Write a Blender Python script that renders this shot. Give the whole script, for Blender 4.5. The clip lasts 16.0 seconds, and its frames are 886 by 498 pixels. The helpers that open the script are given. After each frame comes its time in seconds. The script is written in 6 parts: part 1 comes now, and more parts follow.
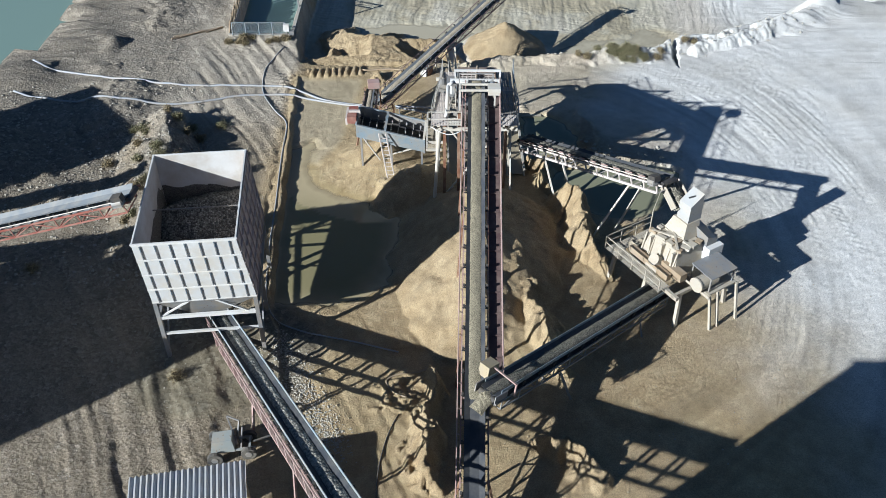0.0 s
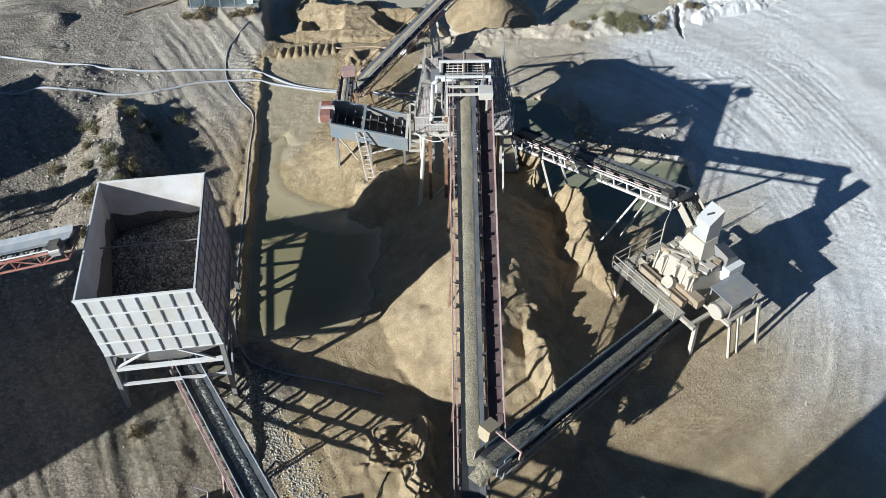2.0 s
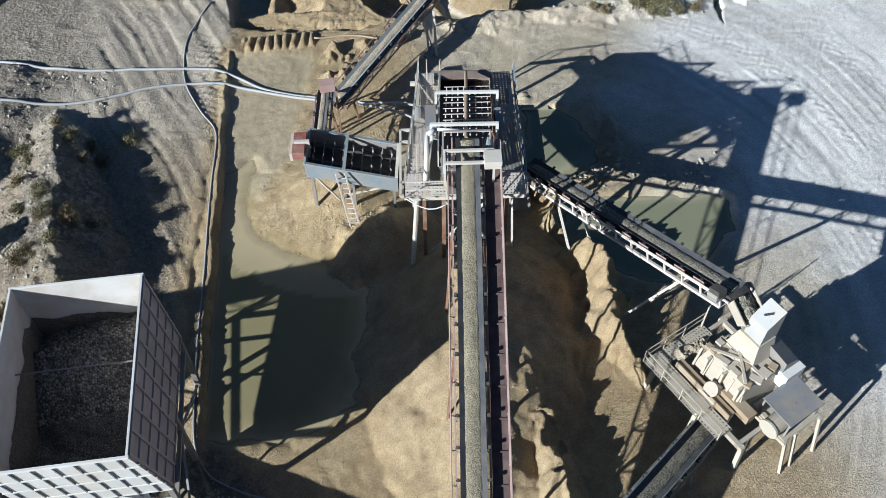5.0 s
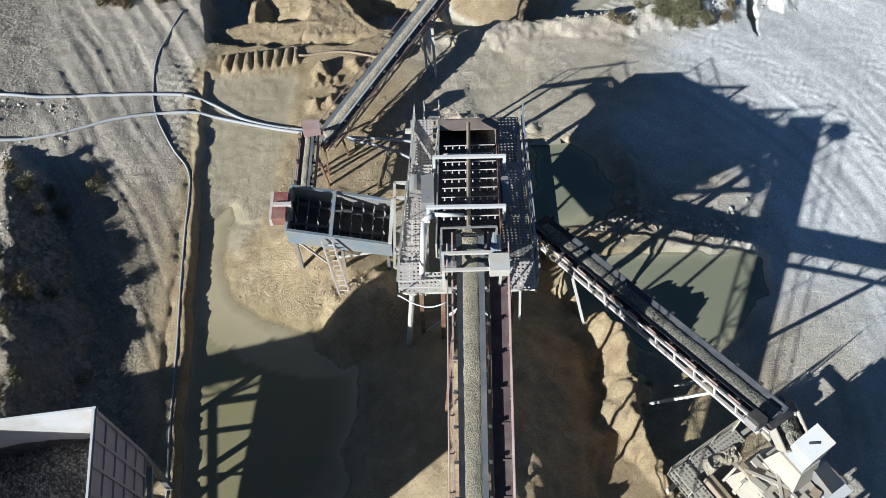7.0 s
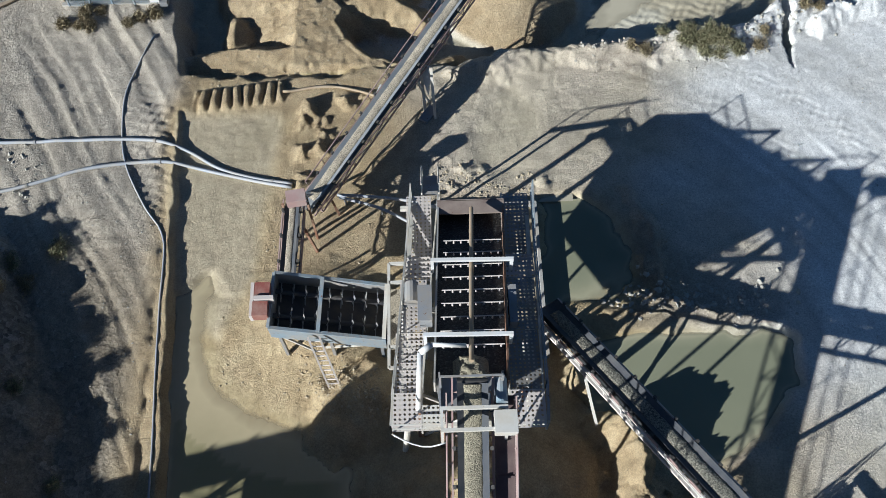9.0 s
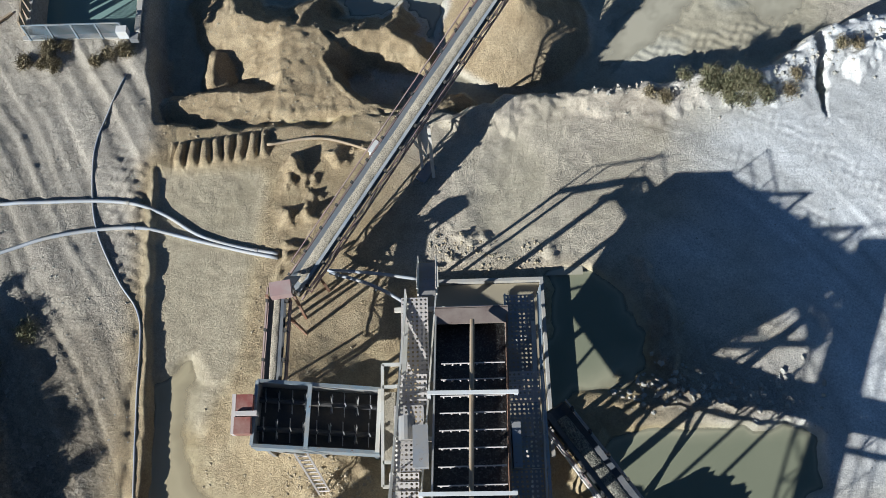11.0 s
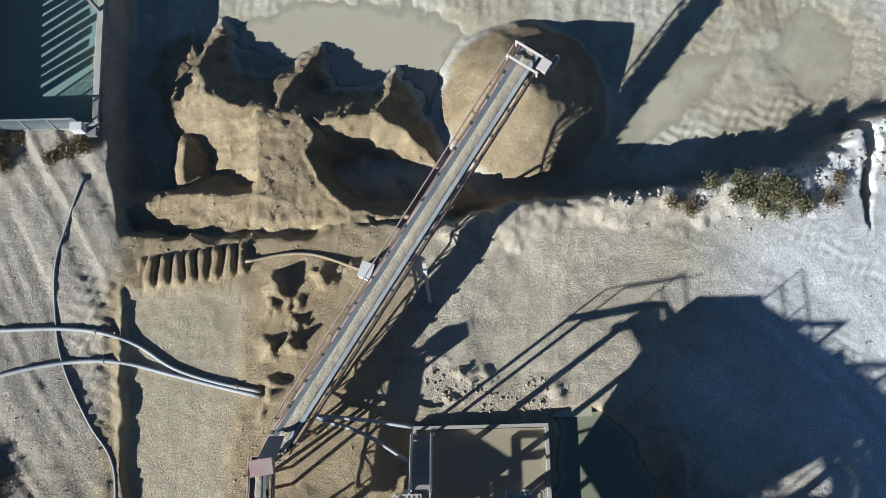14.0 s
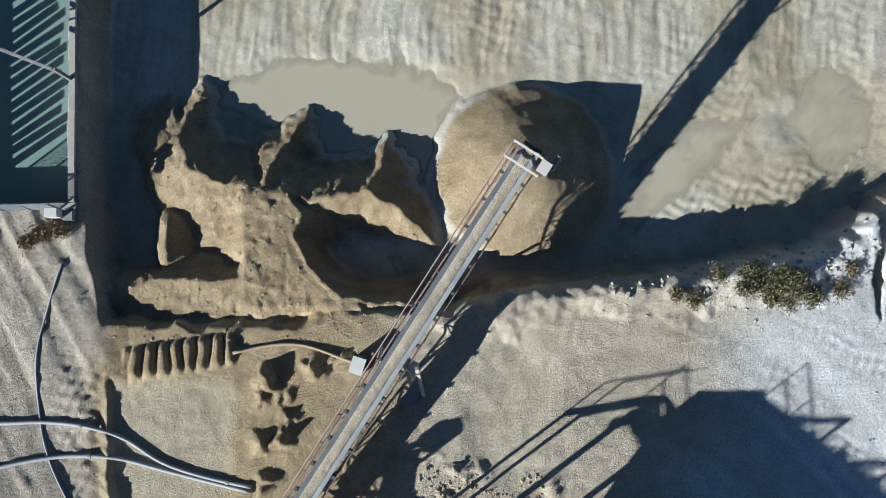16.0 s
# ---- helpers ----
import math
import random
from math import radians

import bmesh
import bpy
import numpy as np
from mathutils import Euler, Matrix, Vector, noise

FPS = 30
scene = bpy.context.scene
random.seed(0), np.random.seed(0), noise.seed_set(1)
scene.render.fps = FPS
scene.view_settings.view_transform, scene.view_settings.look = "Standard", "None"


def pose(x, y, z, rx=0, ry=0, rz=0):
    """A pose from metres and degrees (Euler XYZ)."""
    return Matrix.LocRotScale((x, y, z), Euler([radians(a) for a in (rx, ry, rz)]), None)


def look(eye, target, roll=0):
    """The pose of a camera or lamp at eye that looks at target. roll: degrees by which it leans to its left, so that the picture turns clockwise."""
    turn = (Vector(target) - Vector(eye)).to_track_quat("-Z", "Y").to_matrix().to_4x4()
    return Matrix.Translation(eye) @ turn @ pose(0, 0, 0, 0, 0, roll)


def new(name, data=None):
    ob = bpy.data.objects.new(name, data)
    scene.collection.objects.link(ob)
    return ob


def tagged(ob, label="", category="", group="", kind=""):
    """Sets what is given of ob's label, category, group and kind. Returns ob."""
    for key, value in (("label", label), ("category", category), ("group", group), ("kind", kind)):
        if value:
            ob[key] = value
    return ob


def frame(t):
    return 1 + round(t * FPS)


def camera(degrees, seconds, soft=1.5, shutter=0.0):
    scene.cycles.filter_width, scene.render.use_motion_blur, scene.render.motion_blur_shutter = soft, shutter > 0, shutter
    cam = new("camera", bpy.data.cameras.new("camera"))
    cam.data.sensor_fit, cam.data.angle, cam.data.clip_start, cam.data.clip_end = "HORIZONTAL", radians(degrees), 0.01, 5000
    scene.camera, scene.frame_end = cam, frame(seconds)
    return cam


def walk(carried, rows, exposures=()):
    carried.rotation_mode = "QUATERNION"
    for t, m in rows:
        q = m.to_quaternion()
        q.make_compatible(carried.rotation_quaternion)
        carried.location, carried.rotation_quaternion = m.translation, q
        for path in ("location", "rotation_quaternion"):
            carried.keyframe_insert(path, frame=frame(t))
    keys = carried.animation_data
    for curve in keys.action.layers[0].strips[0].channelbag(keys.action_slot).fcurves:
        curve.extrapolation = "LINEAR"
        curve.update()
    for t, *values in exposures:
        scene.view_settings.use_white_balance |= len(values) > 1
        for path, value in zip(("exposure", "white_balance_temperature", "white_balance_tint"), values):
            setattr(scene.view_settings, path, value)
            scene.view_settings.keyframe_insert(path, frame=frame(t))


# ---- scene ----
cam = camera(52.7, 16.0, soft=0.75)
METRES, EYE, TILT, LEAN, TURN = 68.0, 37.0, -40.2, 0.0, 0.0
ROWS = [
    (0.0, 0.0, 0.0, 0.0, 0.0, 0.0, -0.0),
    (0.5, -0.0021, 0.0193, 0.0167, -0.49, -1.05, 0.53),
    (1.0, -0.0038, 0.0422, 0.0371, -0.91, -2.32, 1.01),
    (1.5, -0.0046, 0.062, 0.0546, -1.12, -3.39, 1.19),
    (2.0, -0.0042, 0.0858, 0.0755, -1.21, -4.68, 1.3),
    (2.5, -0.0026, 0.1066, 0.0932, -1.21, -5.76, 1.32),
    (3.0, -0.0017, 0.1316, 0.1143, -1.24, -7.04, 1.34),
    (3.5, -0.0001, 0.1533, 0.1333, -1.23, -8.17, 1.35),
    (4.0, 0.0011, 0.18, 0.1561, -1.25, -9.53, 1.37),
    (6.5, 0.0086, 0.3009, 0.2629, -1.12, -15.97, 1.54),
    (7.0, 0.0104, 0.3278, 0.286, -1.06, -17.39, 1.54),
    (7.5, 0.0114, 0.3501, 0.3063, -1.06, -18.67, 1.56),
    (8.0, 0.0126, 0.3767, 0.3305, -1.04, -20.25, 1.53),
    (8.5, 0.0138, 0.3987, 0.3505, -1.02, -21.59, 1.52),
    (9.0, 0.0156, 0.425, 0.374, -0.96, -23.22, 1.52),
    (11.5, 0.0228, 0.5438, 0.4762, -0.76, -30.79, 1.5),
    (12.0, 0.0248, 0.5698, 0.4971, -0.67, -32.46, 1.54),
    (12.5, 0.0264, 0.5917, 0.5143, -0.61, -33.86, 1.56),
    (13.0, 0.0284, 0.6176, 0.5345, -0.54, -35.55, 1.59),
    (13.5, 0.0299, 0.6395, 0.5518, -0.49, -37.02, 1.61),
    (14.0, 0.0314, 0.6658, 0.5726, -0.48, -38.86, 1.63),
    (14.5, 0.0331, 0.6874, 0.5893, -0.44, -40.32, 1.67),
    (15.0, 0.0344, 0.7128, 0.6087, -0.44, -42.13, 1.61),
    (15.5, 0.0369, 0.7369, 0.6265, -0.37, -43.75, 1.66),
    (16.0, 0.0375, 0.7618, 0.6454, -0.43, -45.49, 1.55),
]
walk(cam, [(t, pose(0, 0, EYE, TILT, LEAN, TURN) @ pose(METRES * x, METRES * y, METRES * z, 90 + pitch, roll, yaw)) for t, x, y, z, yaw, pitch, roll in ROWS], exposures=[(0.0, 0.78, 5780.0, 6.5), (16.0, 0.78, 5780.0, 6.5)])

# ---- light ----
SUN_AZ = math.atan2(-0.578, -0.816)          # the sun stands to the south-west
SUN_EL = radians(23.0)
world = bpy.data.worlds.new("World")
scene.world = world
world.use_nodes = True
wn = world.node_tree
sky = wn.nodes.new("ShaderNodeTexSky")
sky.sky_type = "NISHITA"
sky.sun_disc = False
sky.ozone_density = 6.0
sky.dust_density = 0.4
sky.sun_elevation = SUN_EL
sky.sun_rotation = math.pi / 2 - SUN_AZ
wn.links.new(sky.outputs["Color"], wn.nodes["Background"].inputs["Color"])
wn.nodes["Background"].inputs["Strength"].default_value = 0.031
sun = new("sun", bpy.data.lights.new("sun", "SUN"))
sun.data.energy = 5.0
sun.data.angle = radians(0.53)
sun.data.color = (1.0, 0.96, 0.90)
sun.matrix_world = look((-81.6, -57.8, 42.4), (0, 0, 0))


# ---- materials ----
def nodes_of(name):
    m = bpy.data.materials.new(name)
    m.use_nodes = True
    nt = m.node_tree
    return m, nt, nt.nodes["Principled BSDF"]


def noise_node(nt, scale, detail=6, rough=0.6, coord="Object", stretch=None):
    tc = nt.nodes.new("ShaderNodeTexCoord")
    n = nt.nodes.new("ShaderNodeTexNoise")
    n.inputs["Scale"].default_value = scale
    n.inputs["Detail"].default_value = detail
    n.inputs["Roughness"].default_value = rough
    if stretch:
        mp = nt.nodes.new("ShaderNodeMapping")
        mp.inputs["Scale"].default_value = stretch
        nt.links.new(tc.outputs[coord], mp.inputs["Vector"])
        nt.links.new(mp.outputs["Vector"], n.inputs["Vector"])
    else:
        nt.links.new(tc.outputs[coord], n.inputs["Vector"])
    return n


def ramp(nt, src, stops):
    r = nt.nodes.new("ShaderNodeValToRGB")
    el = r.color_ramp.elements
    while len(el) < len(stops):
        el.new(0.5)
    for e, (p, c) in zip(el, stops):
        e.position = p
        e.color = (*c, 1) if len(c) == 3 else c
    nt.links.new(src, r.inputs["Fac"])
    return r.outputs["Color"]


def mix(nt, fac, a, b, blend="MIX"):
    n = nt.nodes.new("ShaderNodeMix")
    n.data_type = "RGBA"
    n.blend_type = blend
    for sock, v in ((n.inputs[0], fac), (n.inputs[6], a), (n.inputs[7], b)):
        if isinstance(v, (int, float)):
            sock.default_value = v
        elif isinstance(v, tuple):
            sock.default_value = (*v, 1)
        else:
            nt.links.new(v, sock)
    return n.outputs[2]


def bump(nt, bsdf, height, strength, distance):
    b = nt.nodes.new("ShaderNodeBump")
    b.inputs["Strength"].default_value = strength
    b.inputs["Distance"].default_value = distance
    nt.links.new(height, b.inputs["Height"])
    nt.links.new(b.outputs["Normal"], bsdf.inputs["Normal"])


def gray(v):
    return (v, v, v)


def painted(name, base, wear, dirt, rough=0.5, metal=0.0, wear_at=0.62, scale=1.3):
    """Paint or bare metal with worn patches and a layer of sand dust."""
    m, nt, b = nodes_of(name)
    n1 = noise_node(nt, scale, 8, 0.65)
    n2 = noise_node(nt, scale * 5.5, 6, 0.7)
    n3 = noise_node(nt, 0.5, 4, 0.5)
    w = ramp(nt, n2.outputs["Fac"], [(wear_at, gray(0)), (wear_at + 0.06, gray(1))])
    d = ramp(nt, n1.outputs["Fac"], [(0.40, gray(0)), (0.72, gray(0.85))])
    tone = ramp(nt, n3.outputs["Fac"], [(0.3, gray(0.8)), (0.7, gray(1.0))])
    c = mix(nt, 1.0, base, tone, "MULTIPLY")
    c = mix(nt, w, c, wear)
    c = mix(nt, d, c, dirt)
    oi = nt.nodes.new("ShaderNodeObjectInfo")
    c = mix(nt, 1.0, c, ramp(nt, oi.outputs["Random"], [(0.0, gray(0.86)), (1.0, gray(1.0))]), "MULTIPLY")
    nt.links.new(c, b.inputs["Base Color"])
    b.inputs["Metallic"].default_value = metal
    nt.links.new(ramp(nt, n1.outputs["Fac"], [(0.3, gray(rough)), (0.7, gray(min(1, rough + 0.3)))]), b.inputs["Roughness"])
    bump(nt, b, n2.outputs["Fac"], 0.25, 0.01)
    return m


def stony(name, colors, cell, rough=0.9, relief=0.04, wet=0.0):
    """Loose gravel: each stone its own shade, with rounded relief."""
    m, nt, b = nodes_of(name)
    tc = nt.nodes.new("ShaderNodeTexCoord")
    v = nt.nodes.new("ShaderNodeTexVoronoi")
    v.inputs["Scale"].default_value = 1.0 / cell
    nt.links.new(tc.outputs["Object"], v.inputs["Vector"])
    sep = nt.nodes.new("ShaderNodeSeparateColor")
    nt.links.new(v.outputs["Color"], sep.inputs["Color"])
    k = len(colors) - 1
    c = ramp(nt, sep.outputs[0], [(i / k, col) for i, col in enumerate(colors)])
    big = noise_node(nt, 0.9, 5)
    c = mix(nt, 1.0, c, ramp(nt, big.outputs["Fac"], [(0.3, gray(0.72)), (0.7, gray(1.1))]), "MULTIPLY")
    # shade in the crevices between stones, multiplied into the colour
    gap_shade = ramp(nt, v.outputs["Distance"], [(0.45, gray(1)), (0.8, gray(0.45))])
    c = mix(nt, 1.0, c, gap_shade, "MULTIPLY")
    nt.links.new(c, b.inputs["Base Color"])
    b.inputs["Roughness"].default_value = rough
    inv = ramp(nt, v.outputs["Distance"], [(0.0, gray(1)), (0.8, gray(0))])
    bump(nt, b, inv, 0.9, relief)
    return m


RUST = (0.16, 0.065, 0.03)
DUST = (0.36, 0.31, 0.24)
M_PINK = painted("faded_red_paint", (0.40, 0.26, 0.235), (0.30, 0.26, 0.22), (0.40, 0.345, 0.30), 0.6)
M_RED = painted("red_paint", (0.28, 0.085, 0.065), (0.22, 0.14, 0.11), (0.38, 0.245, 0.19), 0.5)
M_DUSTY = painted("dusty_cream_paint", (0.47, 0.435, 0.365), (0.32, 0.25, 0.17), (0.42, 0.355, 0.26), 0.7, wear_at=0.58, scale=2.2)
M_CREAM = painted("cream_paint", (0.63, 0.61, 0.55), (0.34, 0.24, 0.15), (0.50, 0.43, 0.32), 0.55, wear_at=0.66)
M_PLATE = painted("beige_plate_paint", (0.60, 0.545, 0.505), (0.36, 0.27, 0.2), (0.52, 0.455, 0.385), 0.6, wear_at=0.66, scale=2.0)
M_WHITE = painted("white_paint", (0.74, 0.75, 0.74), (0.38, 0.20, 0.10), (0.62, 0.57, 0.48), 0.5, wear_at=0.70)
M_HOPIN = painted("white_hopper_lining", (0.70, 0.70, 0.68), (0.30, 0.17, 0.09), (0.46, 0.41, 0.34), 0.55, wear_at=0.70, scale=0.6)
M_HOPSIDE = painted("pinkish_primer", (0.50, 0.42, 0.41), (0.30, 0.13, 0.08), (0.44, 0.37, 0.32), 0.6, wear_at=0.66)
M_GREYST = painted("grey_steel", (0.30, 0.31, 0.32), RUST, DUST, 0.5, 0.3)
M_DARKST = painted("dark_steel", (0.045, 0.045, 0.05), (0.09, 0.05, 0.03), (0.13, 0.115, 0.09), 0.55, 0.2)
M_BROWNST = painted("brown_steel", (0.235, 0.175, 0.145), (0.16, 0.09, 0.06), (0.34, 0.28, 0.23), 0.65)
M_PALEGREY = painted("pale_grey_sheet", (0.40, 0.41, 0.41), (0.26, 0.22, 0.17), (0.44, 0.40, 0.33), 0.6)
M_MAROON = painted("maroon_steel", (0.085, 0.05, 0.05), (0.12, 0.07, 0.05), (0.17, 0.13, 0.11), 0.6)
M_BLUEST = painted("blue_grey_paint", (0.24, 0.31, 0.36), RUST, DUST, 0.5)
M_RIB = painted("blue_grey_rib", (0.12, 0.17, 0.23), RUST, DUST, 0.55, wear_at=0.72)
M_RUSTY = painted("rusty_steel", (0.22, 0.10, 0.055), (0.32, 0.16, 0.08), (0.36, 0.26, 0.18), 0.75, 0.1)
M_RUBBER = painted("belt_rubber", (0.045, 0.052, 0.064), (0.07, 0.077, 0.085), (0.125, 0.12, 0.11), 0.7, wear_at=0.68)
M_BELTGREY = painted("dusty_belt", (0.22, 0.245, 0.27), (0.14, 0.15, 0.16), (0.33, 0.32, 0.29), 0.65)
M_PIPE = painted("grey_plastic_pipe", (0.33, 0.36, 0.40), (0.18, 0.19, 0.2), (0.42, 0.38, 0.31), 0.45)
M_CONC = painted("concrete", (0.40, 0.39, 0.36), (0.24, 0.22, 0.19), (0.46, 0.40, 0.31), 0.9)
M_YELLOW = painted("faded_yellow_box", (0.46, 0.38, 0.235), RUST, DUST, 0.6)
M_TYRE = painted("tyre_rubber", (0.05, 0.05, 0.05), (0.1, 0.1, 0.1), (0.22, 0.2, 0.16), 0.85)
M_ZINC = painted("zinc_sheet", (0.52, 0.54, 0.56), RUST, (0.42, 0.40, 0.36), 0.4, 0.6, wear_at=0.72)
M_GREEN = painted("green_grey_machine", (0.30, 0.335, 0.33), RUST, DUST, 0.6)
M_WOOD = painted("weathered_wood", (0.36, 0.27, 0.17), (0.2, 0.14, 0.09), DUST, 0.8)
M_GRAVEL = stony("belt_gravel", [(0.20, 0.175, 0.12), (0.31, 0.275, 0.19), (0.36, 0.32, 0.225), (0.25, 0.22, 0.15)], 0.035, 0.9, 0.02)
M_COARSE = stony("coarse_gravel", [(0.16, 0.16, 0.14), (0.33, 0.33, 0.29), (0.42, 0.40, 0.34), (0.24, 0.23, 0.19)], 0.13, 0.85, 0.06)
M_DARKGRAV = stony("dark_gravel", [(0.06, 0.06, 0.055), (0.15, 0.145, 0.13), (0.22, 0.21, 0.18), (0.10, 0.095, 0.085)], 0.05, 0.7, 0.03)
M_SANDLOAD = stony("washed_sand", [(0.36, 0.31, 0.23), (0.44, 0.38, 0.28), (0.48, 0.42, 0.32)], 0.035, 0.95, 0.012)
M_MIDGRAV = stony("crushed_gravel", [(0.10, 0.095, 0.075), (0.23, 0.215, 0.165), (0.32, 0.295, 0.23), (0.16, 0.15, 0.118)], 0.055, 0.85, 0.03)
# darker than coarse_gravel: the shade inside the hopper is put into its colour
M_SHADEGRAV = stony("shaded_hopper_gravel", [(0.07, 0.068, 0.055), (0.16, 0.155, 0.13), (0.36, 0.35, 0.30), (0.11, 0.105, 0.09)], 0.10, 0.85, 0.06)
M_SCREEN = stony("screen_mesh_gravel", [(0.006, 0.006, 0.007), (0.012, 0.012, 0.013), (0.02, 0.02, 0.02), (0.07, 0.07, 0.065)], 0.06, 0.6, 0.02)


def ground_material():
    m, nt, b = nodes_of("quarry_ground")
    at = nt.nodes.new("ShaderNodeAttribute")
    at.attribute_name = "cover"
    sep = nt.nodes.new("ShaderNodeSeparateColor")
    nt.links.new(at.outputs["Color"], sep.inputs["Color"])
    n_big = noise_node(nt, 0.16, 8, 0.62)
    n_mid = noise_node(nt, 1.1, 8, 0.65)
    n_fine = noise_node(nt, 13.0, 6, 0.8)
    sand = ramp(nt, n_mid.outputs["Fac"], [(0.25, (0.30, 0.215, 0.115)), (0.5, (0.42, 0.315, 0.18)), (0.75, (0.52, 0.41, 0.25))])
    sand = mix(nt, ramp(nt, n_big.outputs["Fac"], [(0.46, gray(0)), (0.68, gray(0.3))]), sand, (0.42, 0.35, 0.24))
    pale = ramp(nt, n_mid.outputs["Fac"], [(0.25, (0.56, 0.555, 0.53)), (0.5, (0.65, 0.645, 0.62)), (0.75, (0.72, 0.715, 0.69))])
    pale = mix(nt, ramp(nt, n_big.outputs["Fac"], [(0.44, gray(0)), (0.66, gray(0.45))]), pale, (0.49, 0.46, 0.40))
    v = nt.nodes.new("ShaderNodeTexVoronoi")
    v.inputs["Scale"].default_value = 5.0
    tc = nt.nodes.new("ShaderNodeTexCoord")
    nt.links.new(tc.outputs["Object"], v.inputs["Vector"])
    vs = nt.nodes.new("ShaderNodeSeparateColor")
    nt.links.new(v.outputs["Color"], vs.inputs["Color"])
    rub = ramp(nt, vs.outputs[0], [(0.0, (0.10, 0.088, 0.07)), (0.6, (0.19, 0.168, 0.135)), (1.0, (0.33, 0.30, 0.25))])
    rub = mix(nt, ramp(nt, n_mid.outputs["Fac"], [(0.35, gray(0)), (0.65, gray(0.8))]), rub, (0.21, 0.18, 0.138))
    c = mix(nt, sep.outputs[0], sand, pale)
    c = mix(nt, sep.outputs[1], c, rub)
    wet = mix(nt, 1.0, c, (0.83, 0.84, 0.75), "MULTIPLY")
    c = mix(nt, sep.outputs[2], c, wet)
    grain = ramp(nt, n_fine.outputs["Fac"], [(0.34, gray(0.62)), (0.5, gray(0.97)), (0.66, gray(1.24))])
    c = mix(nt, 1.0, c, mix(nt, mix(nt, 0.7, gray(0), sep.outputs[2]), grain, gray(0.97)), "MULTIPLY")
    c = mix(nt, 1.0, c, ramp(nt, at.outputs["Alpha"], [(0.0, gray(0.62)), (0.5, gray(1.0)), (1.0, gray(1.16))]), "MULTIPLY")
    n_clod = noise_node(nt, 9.0, 7, 0.72)
    c = mix(nt, 1.0, c, ramp(nt, n_clod.outputs["Fac"], [(0.33, gray(0.80)), (0.5, gray(1.0)), (0.68, gray(1.10))]), "MULTIPLY")
    nt.links.new(c, b.inputs["Base Color"])
    nt.links.new(ramp(nt, sep.outputs[2], [(0.0, gray(0.95)), (1.0, gray(0.55))]), b.inputs["Roughness"])
    ve = nt.nodes.new("ShaderNodeTexVoronoi")
    ve.feature = "DISTANCE_TO_EDGE"
    ve.inputs["Scale"].default_value = 4.6
    warp = nt.nodes.new("ShaderNodeVectorMath")
    warp.operation = "MULTIPLY_ADD"
    wv = noise_node(nt, 1.5, 3)
    warp.inputs[1].default_value = (0.35, 0.35, 0.0)
    nt.links.new(wv.outputs["Color"], warp.inputs[0])
    nt.links.new(tc.outputs["Object"], warp.inputs[2])
    nt.links.new(warp.outputs[0], ve.inputs["Vector"])
    patch = ramp(nt, noise_node(nt, 0.3, 3).outputs["Fac"], [(0.54, gray(0)), (0.64, gray(0.7))])
    print_marks = mix(nt, patch, gray(0.5), ramp(nt, ve.outputs["Distance"], [(0.0, gray(1.0)), (0.16, gray(0.2)), (0.3, gray(0.5))]))
    h = mix(nt, 0.5, n_clod.outputs["Fac"], n_fine.outputs["Fac"])
    h = mix(nt, 0.10, h, print_marks)
    h = mix(nt, mix(nt, 0.4, gray(0), sep.outputs[1]), h, v.outputs["Distance"])
    h = mix(nt, mix(nt, 0.74, gray(0), sep.outputs[0]), h, gray(0.5))
    h = mix(nt, mix(nt, 0.85, gray(0), sep.outputs[2]), h, gray(0.5))
    bump(nt, b, h, 1.0, 0.22)
    return m


def water_material(name, shallow, deep, rough, clear):
    """Murky water: its own colour grows with depth, and the bed shows through at the rim."""
    m, nt, b = nodes_of(name)
    at = nt.nodes.new("ShaderNodeAttribute")
    at.attribute_name = "depth"
    n = noise_node(nt, 0.25, 5, 0.55)
    wob = nt.nodes.new("ShaderNodeMath")
    wob.operation = "MULTIPLY_ADD"
    wob.inputs[1].default_value = 0.35
    nt.links.new(n.outputs["Fac"], wob.inputs[0])
    nt.links.new(at.outputs["Fac"], wob.inputs[2])
    nt.links.new(ramp(nt, wob.outputs[0], [(0.15, shallow), (0.5, tuple((p + 2 * q) / 3 for p, q in zip(shallow, deep))), (1.0, deep)]), b.inputs["Base Color"])
    if clear:
        fall = nt.nodes.new("ShaderNodeMath")
        fall.operation = "MULTIPLY"
        fall.inputs[1].default_value = clear
        nt.links.new(at.outputs["Fac"], fall.inputs[0])
        nt.links.new(ramp(nt, fall.outputs[0], [(0.0, gray(0.0)), (0.4, gray(0.62)), (1.0, gray(0.98))]), b.inputs["Alpha"])
    b.inputs["Roughness"].default_value = rough
    b.inputs["IOR"].default_value = 1.33
    r = noise_node(nt, 3.0, 3, 0.5)
    bump(nt, b, r.outputs["Fac"], 0.04, 0.02)
    return m


M_GROUND = ground_material()
M_WATER = water_material("murky_pond_water", (0.45, 0.375, 0.24), (0.215, 0.195, 0.105), 0.07, 11.0)
M_GREENWATER = water_material("green_pond_water", (0.39, 0.36, 0.245), (0.185, 0.195, 0.13), 0.06, 6.0)
M_PUDDLE = water_material("muddy_puddle_water", (0.44, 0.40, 0.30), (0.38, 0.345, 0.255), 0.16, 11.0)
# muddy brown, lowered further so the colour carries the tower's shade
M_BASIN = water_material("muddy_basin_water", (0.31, 0.265, 0.185), (0.27, 0.23, 0.16), 0.16, 0)
M_RESERVOIR = water_material("reservoir_water", (0.22, 0.30, 0.26), (0.19, 0.275, 0.245), 0.05, 9.0)


